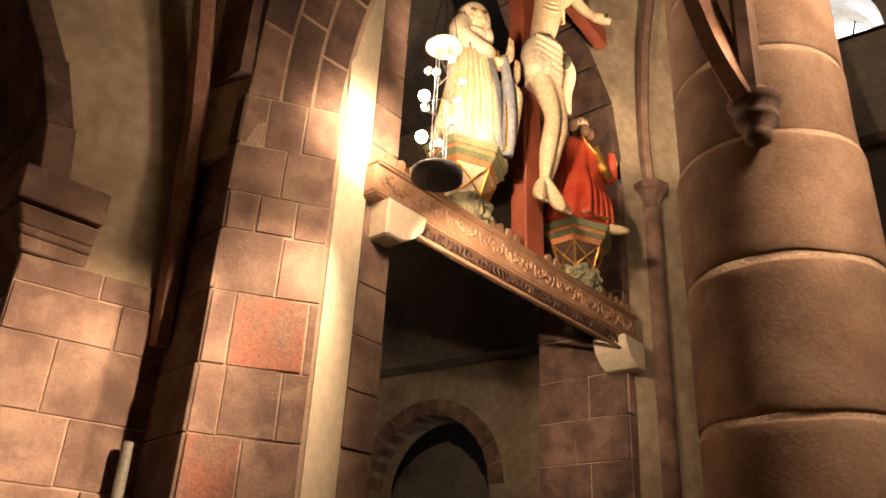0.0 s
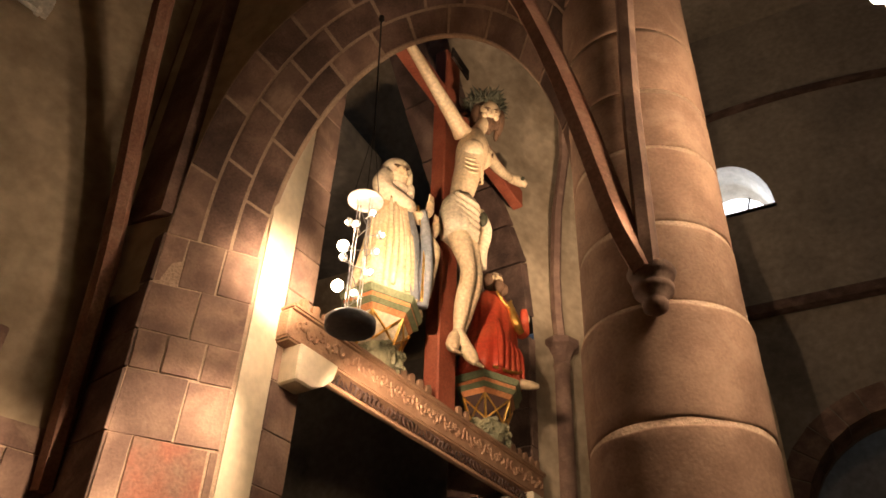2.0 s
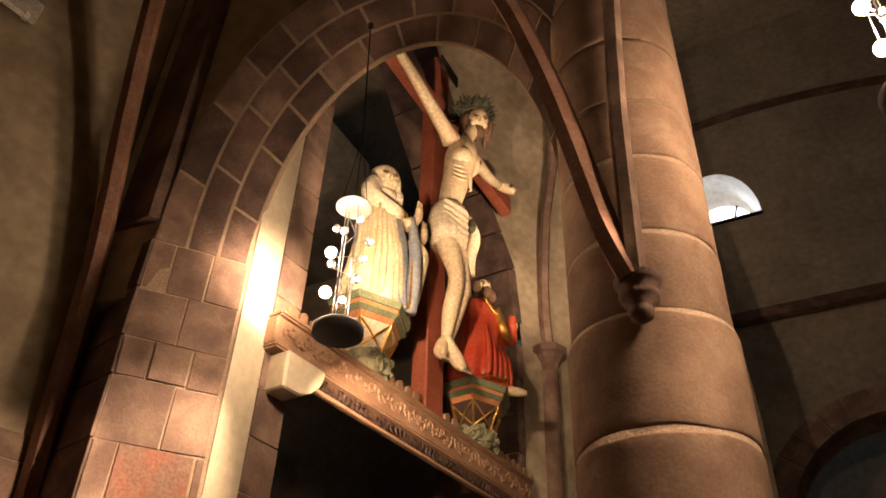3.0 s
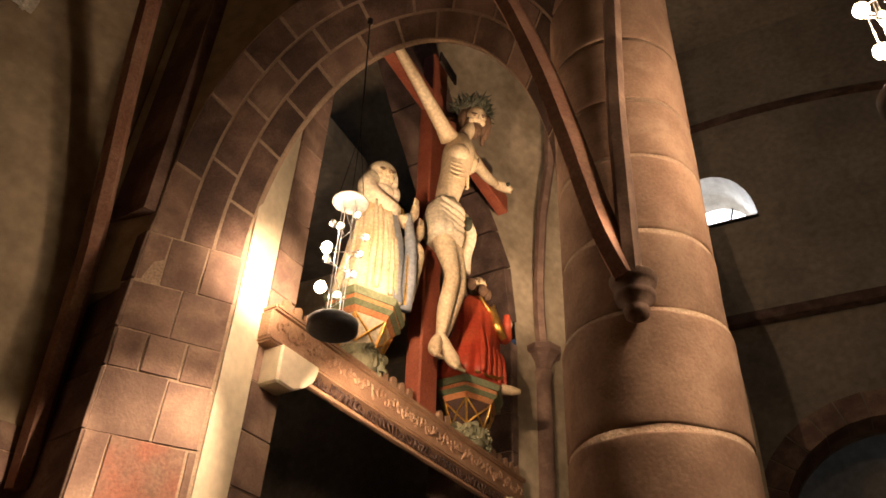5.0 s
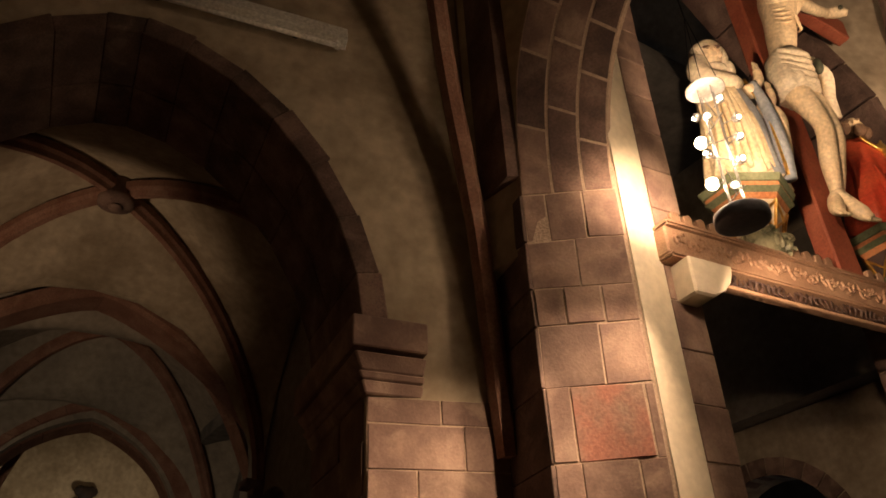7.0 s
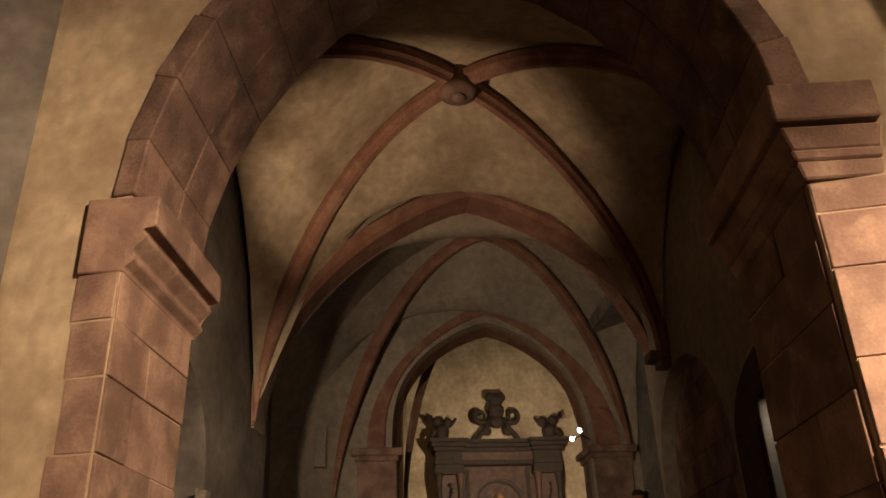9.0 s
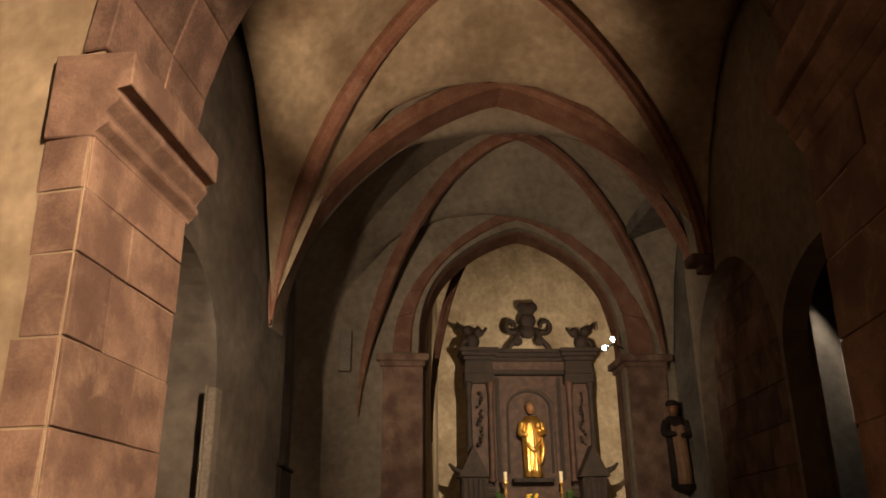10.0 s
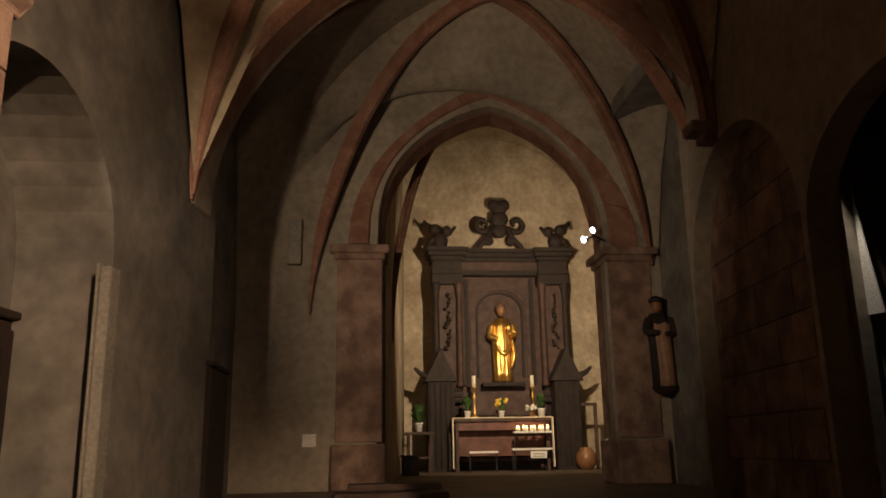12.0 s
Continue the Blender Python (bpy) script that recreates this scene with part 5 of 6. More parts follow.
# figure in red
bm = bmesh.new()
robe(bm, B, [(2.24, 0.04, 4.54, 0.33, 0.22), (2.23, 0.05, 4.64, 0.31, 0.21), (2.25, 0.06, 4.84, 0.265, 0.19), (2.29, 0.06, 5.02, 0.245, 0.18), (2.31, 0.05, 5.18, 0.235, 0.165), (2.30, 0.04, 5.32, 0.20, 0.14), (2.28, 0.03, 5.40, 0.12, 0.10)], 7, 0.10, 0, twist=0.9)
limb(bm, [B(2.30, 0.2, 5.3), B(2.33, 0.24, 5.12), B(2.42, 0.25, 5.05)], [0.03, 0.045, 0.03], 10, 1)
limb(bm, [B(2.02, 0.22, 4.56), B(2.2, 0.27, 4.58), B(2.38, 0.26, 4.66), B(2.5, 0.2, 4.82)], [0.012, 0.014, 0.014, 0.01], 8, 1)
head(bm, B(2.29, 0.06, 5.54), B.m * 0.6 - B.e * 0.6 + Vector((0, 0, 0.25)), 0.10, 2, 3)
for k in range(7):
    a = k * 0.9
    blob(bm, B(2.25 + 0.13 * math.cos(a), 0.04 + 0.11 * math.sin(a), 5.47 + 0.02 * math.sin(3 * a)), 0.05, (1, 1, 1.2), 3, 8)
limb(bm, [B(2.44, 0.12, 5.2), B(2.54, 0.2, 5.12), B(2.46, 0.26, 5.18), B(2.44, 0.27, 5.28)], [0.06, 0.055, 0.04, 0.03], 10, 0)
blob(bm, B(2.55, 0.22, 5.26), 0.045, (1, 1, 1.2), 2, 10)
limb(bm, [B(2.36, 0.2, 4.57), B(2.44, 0.30, 4.56), B(2.50, 0.36, 4.56)], [0.05, 0.04, 0.02], 10, 2)
limb(bm, [B(2.16, 0.16, 5.36), B(2.26, 0.21, 5.24), B(2.36, 0.19, 5.36)], [0.012, 0.016, 0.012], 8, 1)
for k in range(5):
    limb(bm, [B(2.12 + 0.07 * k, 0.20, 5.05 - 0.03 * k), B(2.08 + 0.08 * k, 0.25, 4.80), B(2.06 + 0.09 * k, 0.26, 4.57)], [0.012, 0.028, 0.022], 8, 0)
john = mesh_object("red_robed_statue", bm, [ROBE_RED, GOLD, FLESH, HAIR], True)
tagged(john, "painted wooden standing figure in a vermilion robe with gilt hem", "statue")

# hanging lamp cluster
def cluster(at, top, label, heads):
    """Two discs joined by thin rods, with small spot heads between them."""
    o = Vector(at)
    lc = thing("hanging_lamp", o, label, "lamp", "hanging lamps")
    ex, ey = A.e, A.m
    bm = bmesh.new()
    lathe(bm, o + Vector((0, 0, -0.02)), [(0.11, 0), (0.128, 0.01), (0.128, 0.055), (0.115, 0.065)], 32)
    part("base_disc", bm, DISC_GREY, lc, "dark grey lower disc", True)
    bm = bmesh.new()
    lathe(bm, o + Vector((0, 0, 0.80)), [(0.095, 0), (0.1, 0.004), (0.1, 0.012), (0.095, 0.016)], 32)
    part("top_disc", bm, DISC_WHITE, lc, "white upper disc", True)
    for k in range(4):
        a = k * math.pi / 2 + 0.5
        off = ex * 0.045 * math.cos(a) + ey * 0.045 * math.sin(a)
        bm = bmesh.new()
        tube(bm, [o + off + Vector((0, 0, 0.04)), o + off + Vector((0, 0, 0.80))], 0.0035, 6)
        part("rod", bm, STEEL, lc)
    for k in range(3):
        a = k * 2.1
        off = ex * 0.08 * math.cos(a) + ey * 0.08 * math.sin(a)
        bm = bmesh.new()
        tube(bm, [o + off + Vector((0, 0, 0.81)), o + Vector((0, 0, 1.35))], 0.0025, 5)
        part("cable", bm, IRON, lc)
    bm = bmesh.new()
    tube(bm, [o + Vector((0, 0, 1.34)), Vector(top)], 0.005, 6)
    part("suspension_cable", bm, IRON, lc)
    bm = bmesh.new()
    lathe(bm, Vector(top) - Vector((0, 0, 0.01)), [(0.01, 0), (0.018, 0.01), (0.018, 0.04)], 10)
    part("ceiling_hook", bm, IRON, lc)
    for k in range(6):
        a = 0.5 + 0.8 * k
        off = ex * 0.085 * math.cos(a) + ey * 0.085 * math.sin(a)
        bm = bmesh.new()
        z = Vector((0, 0, 0.14 + 0.11 * k))
        tube(bm, [o - off + z, o + off + z], 0.003, 5)
        part("cross_bar", bm, STEEL, lc)
    for dx, dn, dz, lit in heads:
        h = o + ex * dx + ey * dn + Vector((0, 0, dz))
        way = (ex * dx + ey * dn).normalized()
        bm = bmesh.new()
        tube(bm, [o + Vector((0, 0, dz)) + way * 0.03, h - way * 0.012], 0.003, 5)
        part("bracket", bm, STEEL, lc)
        bm = bmesh.new()
        lathe(bm, h - way * 0.018, [(0.012, 0), (0.022, 0.012), (0.026, 0.03), (0.0255, 0.031), (0.02, 0.018)], 14, way)
        hd = part("spot_head", bm, STEEL, lc, "", True)
        # Lit bulbs are oversized; the extra size stands in for their glare.
        bm = bmesh.new()
        ball(bm, h + way * 0.016, 0.032 if lit > 1 else 0.011, 12)
        part("bulb", bm, BULB, hd)
    return lc


HEADS = [(-0.055, 0.05, 0.22, 2), (-0.06, 0.04, 0.48, 2), (-0.07, 0.02, 0.66, 1), (0.075, 0.05, 0.66, 1), (0.10, 0.02, 0.42, 1), (0.09, 0.04, 0.28, 1), (0.02, 0.10, 0.56, 0), (0.05, 0.09, 0.13, 1), (-0.03, 0.10, 0.36, 0), (0.10, -0.02, 0.56, 0)]
cluster(A(1.10, -0.25, 3.60), A(1.10, -0.16, 5.86), "hanging cluster of small lit spotlights between two discs", HEADS)
cluster((0.60, 2.46, 3.80), (0.60, 2.46, 7.98), "hanging cluster of small lit spotlights over the aisle", HEADS)
# Unseen third cluster, added only as a fixture for the chancel fill.
cluster((-1.0, 4.5, 4.3), (-1.0, 4.5, 12.98), "added hanging cluster, hidden behind the round column, for the chancel fill", HEADS)

# fluorescent batten on the end wall, corner pipe, wall sconce
batten = thing("fluorescent_batten", W(-0.95, 0.06, 5.62), "unlit white fluorescent batten fixed to the wall", "lamp")
bm = bmesh.new()
prism(bm, [W(-1.6, 0.05, 5.80), W(-1.6, 0.05, 5.92), W(-1.6, 0.14, 5.92), W(-1.6, 0.17, 5.80)], W.e * 1.53 + Vector((0, 0, -0.23)))
soften(bm, 0.006)
part("housing", bm, WHITE, batten)
bm = bmesh.new()
tube(bm, [W(-1.58, 0.11, 5.765), W(-0.12, 0.11, 5.545)], 0.016, 10)
part("tube", bm, WHITE, batten, "", True)
for s in (-1.56, -0.13):
    bm = bmesh.new()
    box(bm, W(s, 0.11, 5.775 - 0.215 * (s + 1.56) / 1.43), (0.03, 0.03, 0.07))
    part("lamp_holder", bm, WHITE, batten)
for s in (-1.3, -0.4):
    bm = bmesh.new()
    tube(bm, [W(s, -0.02, 5.62 - 0.15 * s), W(s, 0.07, 5.62 - 0.15 * s)], 0.02, 8)
    part("wall_bracket", bm, IRON, batten)
pipe = thing("corner_pipe", W(0.76, 0.10, 0), "grey painted pipe in the pier's corner", "pipe")
bm = bmesh.new()
tube(bm, [W(0.76, 0.10, 0), W(0.76, 0.10, 2.30), W(0.76, 0.10, 2.34)], [0.028, 0.028, 0.024], 14)
part("tube", bm, DUCT, pipe, "", True)
sconce = thing("crystal_sconce", W(-3.14, 0.02, 1.75), "black iron wall sconce with a glass drip pan and lit bulb", "wall lamp")
bm = bmesh.new()
tube(bm, [W(-3.14, 0.0, 1.72), W(-3.14, 0.12, 1.66), W(-3.14, 0.22, 1.72), W(-3.14, 0.25, 1.86)], 0.012, 8)
for s in (-1, 1):
    tube(bm, [W(-3.14, 0.24, 1.78), W(-3.14 + s * 0.05, 0.24, 1.80), W(-3.14 + s * 0.07, 0.24, 1.86), W(-3.14 + s * 0.045, 0.24, 1.88)], 0.008, 6)
part("arm", bm, IRON, sconce)
GLASS = bpy.data.materials.new("clear_glass")
GLASS.use_nodes = True
GLASS.node_tree.nodes["Principled BSDF"].inputs["Transmission Weight"].default_value = 1.0
GLASS.node_tree.nodes["Principled BSDF"].inputs["Roughness"].default_value = 0.05
bm = bmesh.new()
for k in range(9):
    a = 2 * math.pi * k / 9
    d0 = W.e * math.cos(a) + W.m * math.sin(a)
    c = W(-3.14, 0.25, 1.90)
    sdv = d0.cross(Vector((0, 0, 1)))
    prism(bm, [c + d0 * 0.02 - sdv * 0.012, c + d0 * 0.02 + sdv * 0.012, c + d0 * 0.08 + sdv * 0.02 + Vector((0, 0, 0.045)), c + d0 * 0.095 + Vector((0, 0, 0.06)), c + d0 * 0.08 - sdv * 0.02 + Vector((0, 0, 0.045))], (0, 0, -0.008))
part("drip_pan", bm, GLASS, sconce, "clear glass petals")
bm = bmesh.new()
ball(bm, W(-3.14, 0.25, 1.95), 0.018, 10, (1, 1, 1.8))
part("bulb", bm, FLAME, sconce)

# ================= altar =================
AX = -18.55
FLOOR_Z = 1.13
retable = thing("altar_retable", (AX, 3.03, FLOOR_Z), "dark carved wooden retable with columns and arched niche", "altarpiece")


def rbox(name, y0, y1, z0, z1, x0, x1, mat, bev=0.015, parent=retable, label=""):
    bm = bmesh.new()
    box(bm, ((x0 + x1) / 2, (y0 + y1) / 2, (z0 + z1) / 2), (abs(x1 - x0), y1 - y0, z1 - z0))
    soften(bm, bev, 2)
    return part(name, bm, mat, parent, label)


rbox("plinth", 1.55, 4.5, FLOOR_Z, 2.55, AX - 0.3, AX - 0.05, OAK_DARK)
rbox("back_panel", 1.75, 4.3, 2.5, 5.0, AX - 0.3, AX - 0.12, WALNUT)
for y0, y1 in ((1.72, 2.22), (3.86, 4.36)):
    rbox("side_bay", y0, y1, 2.4, 4.95, AX - 0.2, AX + 0.06, WALNUT)
    for k in range(3):
        rbox("base_step", y0 - 0.03 * k, y1 + 0.03 * k, 2.62 - 0.11 * k, 2.70 - 0.11 * k, AX - 0.2, AX + 0.10 + 0.02 * k, OAK_DARK)
    for yy in (y0 + 0.02, y1 - 0.02):
        bm = bmesh.new()
        lathe(bm, (AX + 0.13, yy, 2.70), [(0.085, 0), (0.085, 0.06), (0.065, 0.09), (0.066, 0.9), (0.055, 1.75), (0.07, 1.78), (0.06, 1.82), (0.095, 2.0), (0.1, 2.05)], 18)
        part("column", bm, WALNUT if yy in (y1 - 0.02,) and y0 < 2 or (yy == y0 + 0.02 and y0 > 3) else OAK_DARK, retable, "", True)
    bm = bmesh.new()
    r2 = random.Random(int(y0 * 10))
    for k in range(16):
        ball(bm, (AX + 0.16, (y0 + y1) / 2 + r2.uniform(-0.05, 0.05), 4.5 - 0.07 * k), r2.uniform(0.025, 0.05), 8)
    part("garland", bm, OAK_DARK, retable)
    rbox("capital_block", y0 - 0.06, y1 + 0.06, 4.72, 4.92, AX - 0.2, AX + 0.20, OAK_DARK)
for k, (z0, z1, o, px) in enumerate(((4.92, 5.02, 0.02, 0.10), (5.02, 5.20, 0.0, 0.06), (5.20, 5.28, 0.04, 0.12), (5.28, 5.36, 0.09, 0.2), (5.36, 5.44, 0.13, 0.27))):
    rbox("entablature", 1.68 - o, 4.40 + o, z0, z1, AX - 0.3, AX + px, OAK_DARK if k != 1 else WALNUT)
    for y0, y1 in ((1.68 - o, 2.26 + o), (3.82 - o, 4.40 + o)):
        rbox("entablature_break", y0, y1, z0 + 0.004, z1 + 0.004, AX, AX + px + 0.12, OAK_DARK)
# arched niche mouldings
for r, z0, m in ((0.56, 2.9, WALNUT), (0.46, 2.9, OAK_DARK)):
    bm = bmesh.new()
    pts = [Vector((AX - 0.10, 3.04 - r, z0)), Vector((AX - 0.10, 3.04 - r, 3.6))] + [Vector((AX - 0.10, 3.04 + a, 4.2 + b)) for a, b in oval(r, r * 0.85, 2, 16)] + [Vector((AX - 0.10, 3.04 + r, 3.6)), Vector((AX - 0.10, 3.04 + r, z0))]
    sweep(bm, pts, [(-0.025, -0.02), (-0.025, 0.03), (0.025, 0.03), (0.025, -0.02)], lambda i: Vector((1, 0, 0)))
    part("niche_moulding", bm, m, retable)
rbox("niche_frame", 2.33, 2.42, 2.75, 4.88, AX - 0.14, AX - 0.08, OAK_DARK)
rbox("niche_frame", 3.66, 3.75, 2.75, 4.88, AX - 0.14, AX - 0.08, OAK_DARK)
rbox("shelf", 2.62, 3.46, 2.70, 2.78, AX - 0.15, AX + 0.22, OAK_DARK)
rbox("predella", 2.2, 3.9, 2.15, 2.62, AX - 0.12, AX + 0.02, WALNUT)
for y, z, r in ((3.09, 6.36, 0.17), (2.97, 6.42, 0.12), (3.2, 6.42, 0.12), (3.09, 6.12, 0.19), (3.09, 5.88, 0.17), (2.85, 5.66, 0.11), (3.33, 5.66, 0.11)):
    bm = bmesh.new()
    ball(bm, (AX, y, z), r, 12, (0.45, 1, 1))
    part("crest_boss", bm, OAK_DARK, retable, "", True)
for s in (-1, 1):
    bm = bmesh.new()
    c = Vector((AX, 3.09 + s * 0.36, 6.0))
    tube(bm, [c + Vector((0, s * 0.16 * math.cos(t) * (1 - k * 0.05), 0.17 * math.sin(t) * (1 - k * 0.05))) for k, t in enumerate([-2.4 + 0.55 * q for q in range(12)])], [0.07 - 0.003 * k for k in range(12)], 8)
    tube(bm, [(AX, 3.09 + s * 0.15, 5.95), (AX, 3.09 + s * 0.26, 5.72), (AX, 3.09 + s * 0.42, 5.55), (AX, 3.09 + s * 0.46, 5.46)], 0.06, 8)
    part("crest_scroll", bm, OAK_DARK, retable, "scrolled carving of the crest", True)
for y, s in ((1.84, 1), (4.22, -1)):
    bm = bmesh.new()
    ball(bm, (AX + 0.1, y, 5.62), 0.17, 12, (0.8, 1, 1.1))
    ball(bm, (AX + 0.1, y - s * 0.10, 5.86), 0.12, 12)
    ball(bm, (AX + 0.1, y + s * 0.14, 5.84), 0.10, 12)
    tube(bm, [(AX + 0.1, y, 5.7), (AX + 0.12, y + s * 0.2, 5.78), (AX + 0.14, y + s * 0.32, 5.92)], [0.07, 0.05, 0.03], 8)
    tube(bm, [(AX + 0.1, y, 5.65), (AX + 0.12, y - s * 0.18, 5.62), (AX + 0.14, y - s * 0.24, 5.5)], [0.08, 0.07, 0.04], 8)
    for k in range(5):
        tube(bm, [(AX + 0.05, y, 5.7), (AX + 0.03, y - s * (0.12 + 0.05 * k), 5.85 + 0.05 * k), (AX, y - s * (0.2 + 0.04 * k), 6.02 - 0.03 * k)], [0.05, 0.04, 0.01], 6)
    part("winged_ornament", bm, OAK_DARK, retable, "", True)
for y0, s in ((1.78, -1), (4.22, 1)):
    bm = bmesh.new()
    box(bm, (AX + 0.25, y0, 1.95), (0.4, 0.5, 1.65))
    for k in range(5):
        tube(bm, [(AX + 0.46, y0 - 0.2 + 0.1 * k, 1.2), (AX + 0.46, y0 - 0.2 + 0.1 * k, 2.75)], 0.028, 8)
    prism(bm, [(AX + 0.05, y0 - 0.32, 2.78), (AX + 0.05, y0 + 0.32, 2.78), (AX + 0.05, y0 + 0.2, 3.0), (AX + 0.05, y0, 3.42), (AX + 0.05, y0 - 0.2, 3.0)], (0.45, 0, 0))
    tube(bm, [(AX + 0.4, y0 + s * 0.2, 2.85), (AX + 0.42, y0 + s * 0.4, 2.95), (AX + 0.42, y0 + s * 0.5, 3.05)], [0.08, 0.05, 0.03], 8)
    soften(bm, 0.01)
    part("side_canopy", bm, OAK_DARK, retable, "gabled carved side canopy")
# gilded figure
bm = bmesh.new()
G = lambda u, n, z: Vector((AX + 0.10 + n, 3.04 + u, z))
robe(bm, G, [(0, 0, 2.80, 0.19, 0.14), (0, 0, 2.95, 0.175, 0.135), (0, 0, 3.3, 0.185, 0.14), (0, 0.01, 3.6, 0.20, 0.145), (0, 0.0, 3.85, 0.205, 0.13), (0, 0, 4.02, 0.15, 0.10)], 8, 0.10, 0, twist=0.8)
blob(bm, G(-0.01, 0.02, 4.20), 0.10, (0.95, 0.85, 1.25), 1)
blob(bm, G(-0.01, -0.01, 4.25), 0.115, (1, 0.95, 1.0), 2)
limb(bm, [G(-0.19, 0.03, 3.9), G(-0.24, 0.08, 3.68), G(-0.12, 0.17, 3.62)], [0.08, 0.07, 0.045])
limb(bm, [G(0.19, 0.03, 3.9), G(0.23, 0.1, 3.7), G(0.1, 0.18, 3.72)], [0.08, 0.07, 0.05])
blob(bm, G(0.10, 0.2, 3.82), 0.07, (1, 1, 1.4))
limb(bm, [G(-0.15, 0.14, 3.5), G(0.0, 0.19, 3.32), G(0.16, 0.14, 3.5)], [0.03, 0.045, 0.03])
limb(bm, [G(0.18, 0.12, 3.6), G(0.2, 0.16, 3.3), G(0.14, 0.16, 3.05)], [0.03, 0.05, 0.02])
gilt = mesh_object("gilded_statue", bm, [GOLD, CLAY, HAIR], True)
tagged(gilt, "gilded standing saint figure on a small shelf", "statue")

# altar table with its cloth, candles, flowers
TX = -17.95
table = thing("altar_table", (TX, 2.86, FLOOR_Z), "red-brown wooden altar table with open front", "altar table")
rbox("tabletop", 1.97, 3.76, 2.02, 2.075, TX - 0.4, TX + 0.3, WALNUT, 0.008, table)
rbox("apron", 2.04, 3.70, 1.86, 2.02, TX - 0.3, TX + 0.24, TABLE_RED, 0.006, table)
rbox("front_panel", 2.06, 3.68, 1.40, 1.86, TX - 0.05, TX + 0.0, TABLE_RED, 0.006, table)
for y in (2.02, 3.70):
    for x in (TX + 0.22, TX - 0.34):
        rbox("leg", y - 0.03, y + 0.03, FLOOR_Z, 2.02, x - 0.03, x + 0.03, WALNUT, 0.006, table)
rbox("stretcher", 2.02, 3.70, 1.3, 1.37, TX - 0.34, TX - 0.28, WALNUT, 0.006, table)
cloth = thing("altar_cloth", (TX, 2.86, 2.08), "white linen altar cloth with hanging edges", "cloth")
rbox("top_cloth", 1.95, 3.78, 2.078, 2.096, TX - 0.38, TX + 0.31, LINEN, 0.006, cloth)
for y in (1.94, 3.79):
    rbox("hanging_edge", y - 0.012, y + 0.012, 1.20, 2.09, TX + 0.24, TX + 0.315, LINEN, 0.004, cloth)
for z, y0, y1 in ((1.80, 3.02, 3.72), (1.50, 2.98, 3.72), (1.46, 2.2, 2.72)):
    sh = thing("votive_shelf", (TX + 0.4, (y0 + y1) / 2, z), "pale metal shelf of the votive stand", "shelf", "votive shelves")
    rbox("tray", y0, y1, z, z + 0.035, TX + 0.33, TX + 0.52, WHITE, 0.004, sh)
    for y in (y0 + 0.02, y1 - 0.02):
        rbox("post", y - 0.01, y + 0.01, FLOOR_Z, z, TX + 0.42, TX + 0.44, IRON, 0.002, sh)
sign = thing("notice_card", (TX + 0.5, 3.45, 1.42), "small white notice card on the stand", "card")
rbox("sheet", 3.30, 3.60, 1.36, 1.48, TX + 0.53, TX + 0.54, WHITE, 0.001, sign)
for k in range(2):
    rbox("line_bar", 3.34, 3.56, 1.385 + 0.04 * k, 1.40 + 0.04 * k, TX + 0.541, TX + 0.545, DUCT, 0.0005, sign)
cup = thing("votive_light", (TX + 0.42, 3.1, 1.835), "small lit votive candle in a white cup", "candle", "votive lights")
bm = bmesh.new()
lathe(bm, (TX + 0.42, 3.1, 1.835), [(0.028, 0), (0.034, 0.06), (0.031, 0.06), (0.027, 0.02)], 12)
part("cup", bm, WAX, cup, "", True)
bm = bmesh.new()
ball(bm, (TX + 0.42, 3.1, 1.91), 0.016, 8, (1, 1, 1.7))
part("flame", bm, FLAME, cup)
for i in range(8):
    row = i % 2
    copy_thing(cup, Matrix.Translation((TX + 0.36 + 0.1 * row, 3.06 + 0.075 * (i + 1) * 0.98, 1.835)))
for y, h in ((2.40, 0.80), (3.52, 0.80)):
    cs = thing("candlestick", (TX - 0.1, y, 2.096), "tall brass candlestick with a cream candle", "candlestick", "altar candlesticks")
    bm = bmesh.new()
    lathe(bm, (TX - 0.1, y, 2.096), [(0.075, 0), (0.08, 0.02), (0.04, 0.05), (0.022, 0.08), (0.035, 0.14), (0.018, 0.2), (0.016, 0.34), (0.035, 0.38), (0.018, 0.42), (0.016, 0.52), (0.05, 0.56), (0.055, 0.575)], 16)
    part("stem", bm, GOLD, cs, "polished brass stem", True)
    bm = bmesh.new()
    lathe(bm, (TX - 0.1, y, 2.67), [(0.036, 0), (0.036, 0.2), (0.03, 0.21), (0.01, 0.2)], 16)
    part("candle", bm, WAX, cs, "cream wax candle", True)


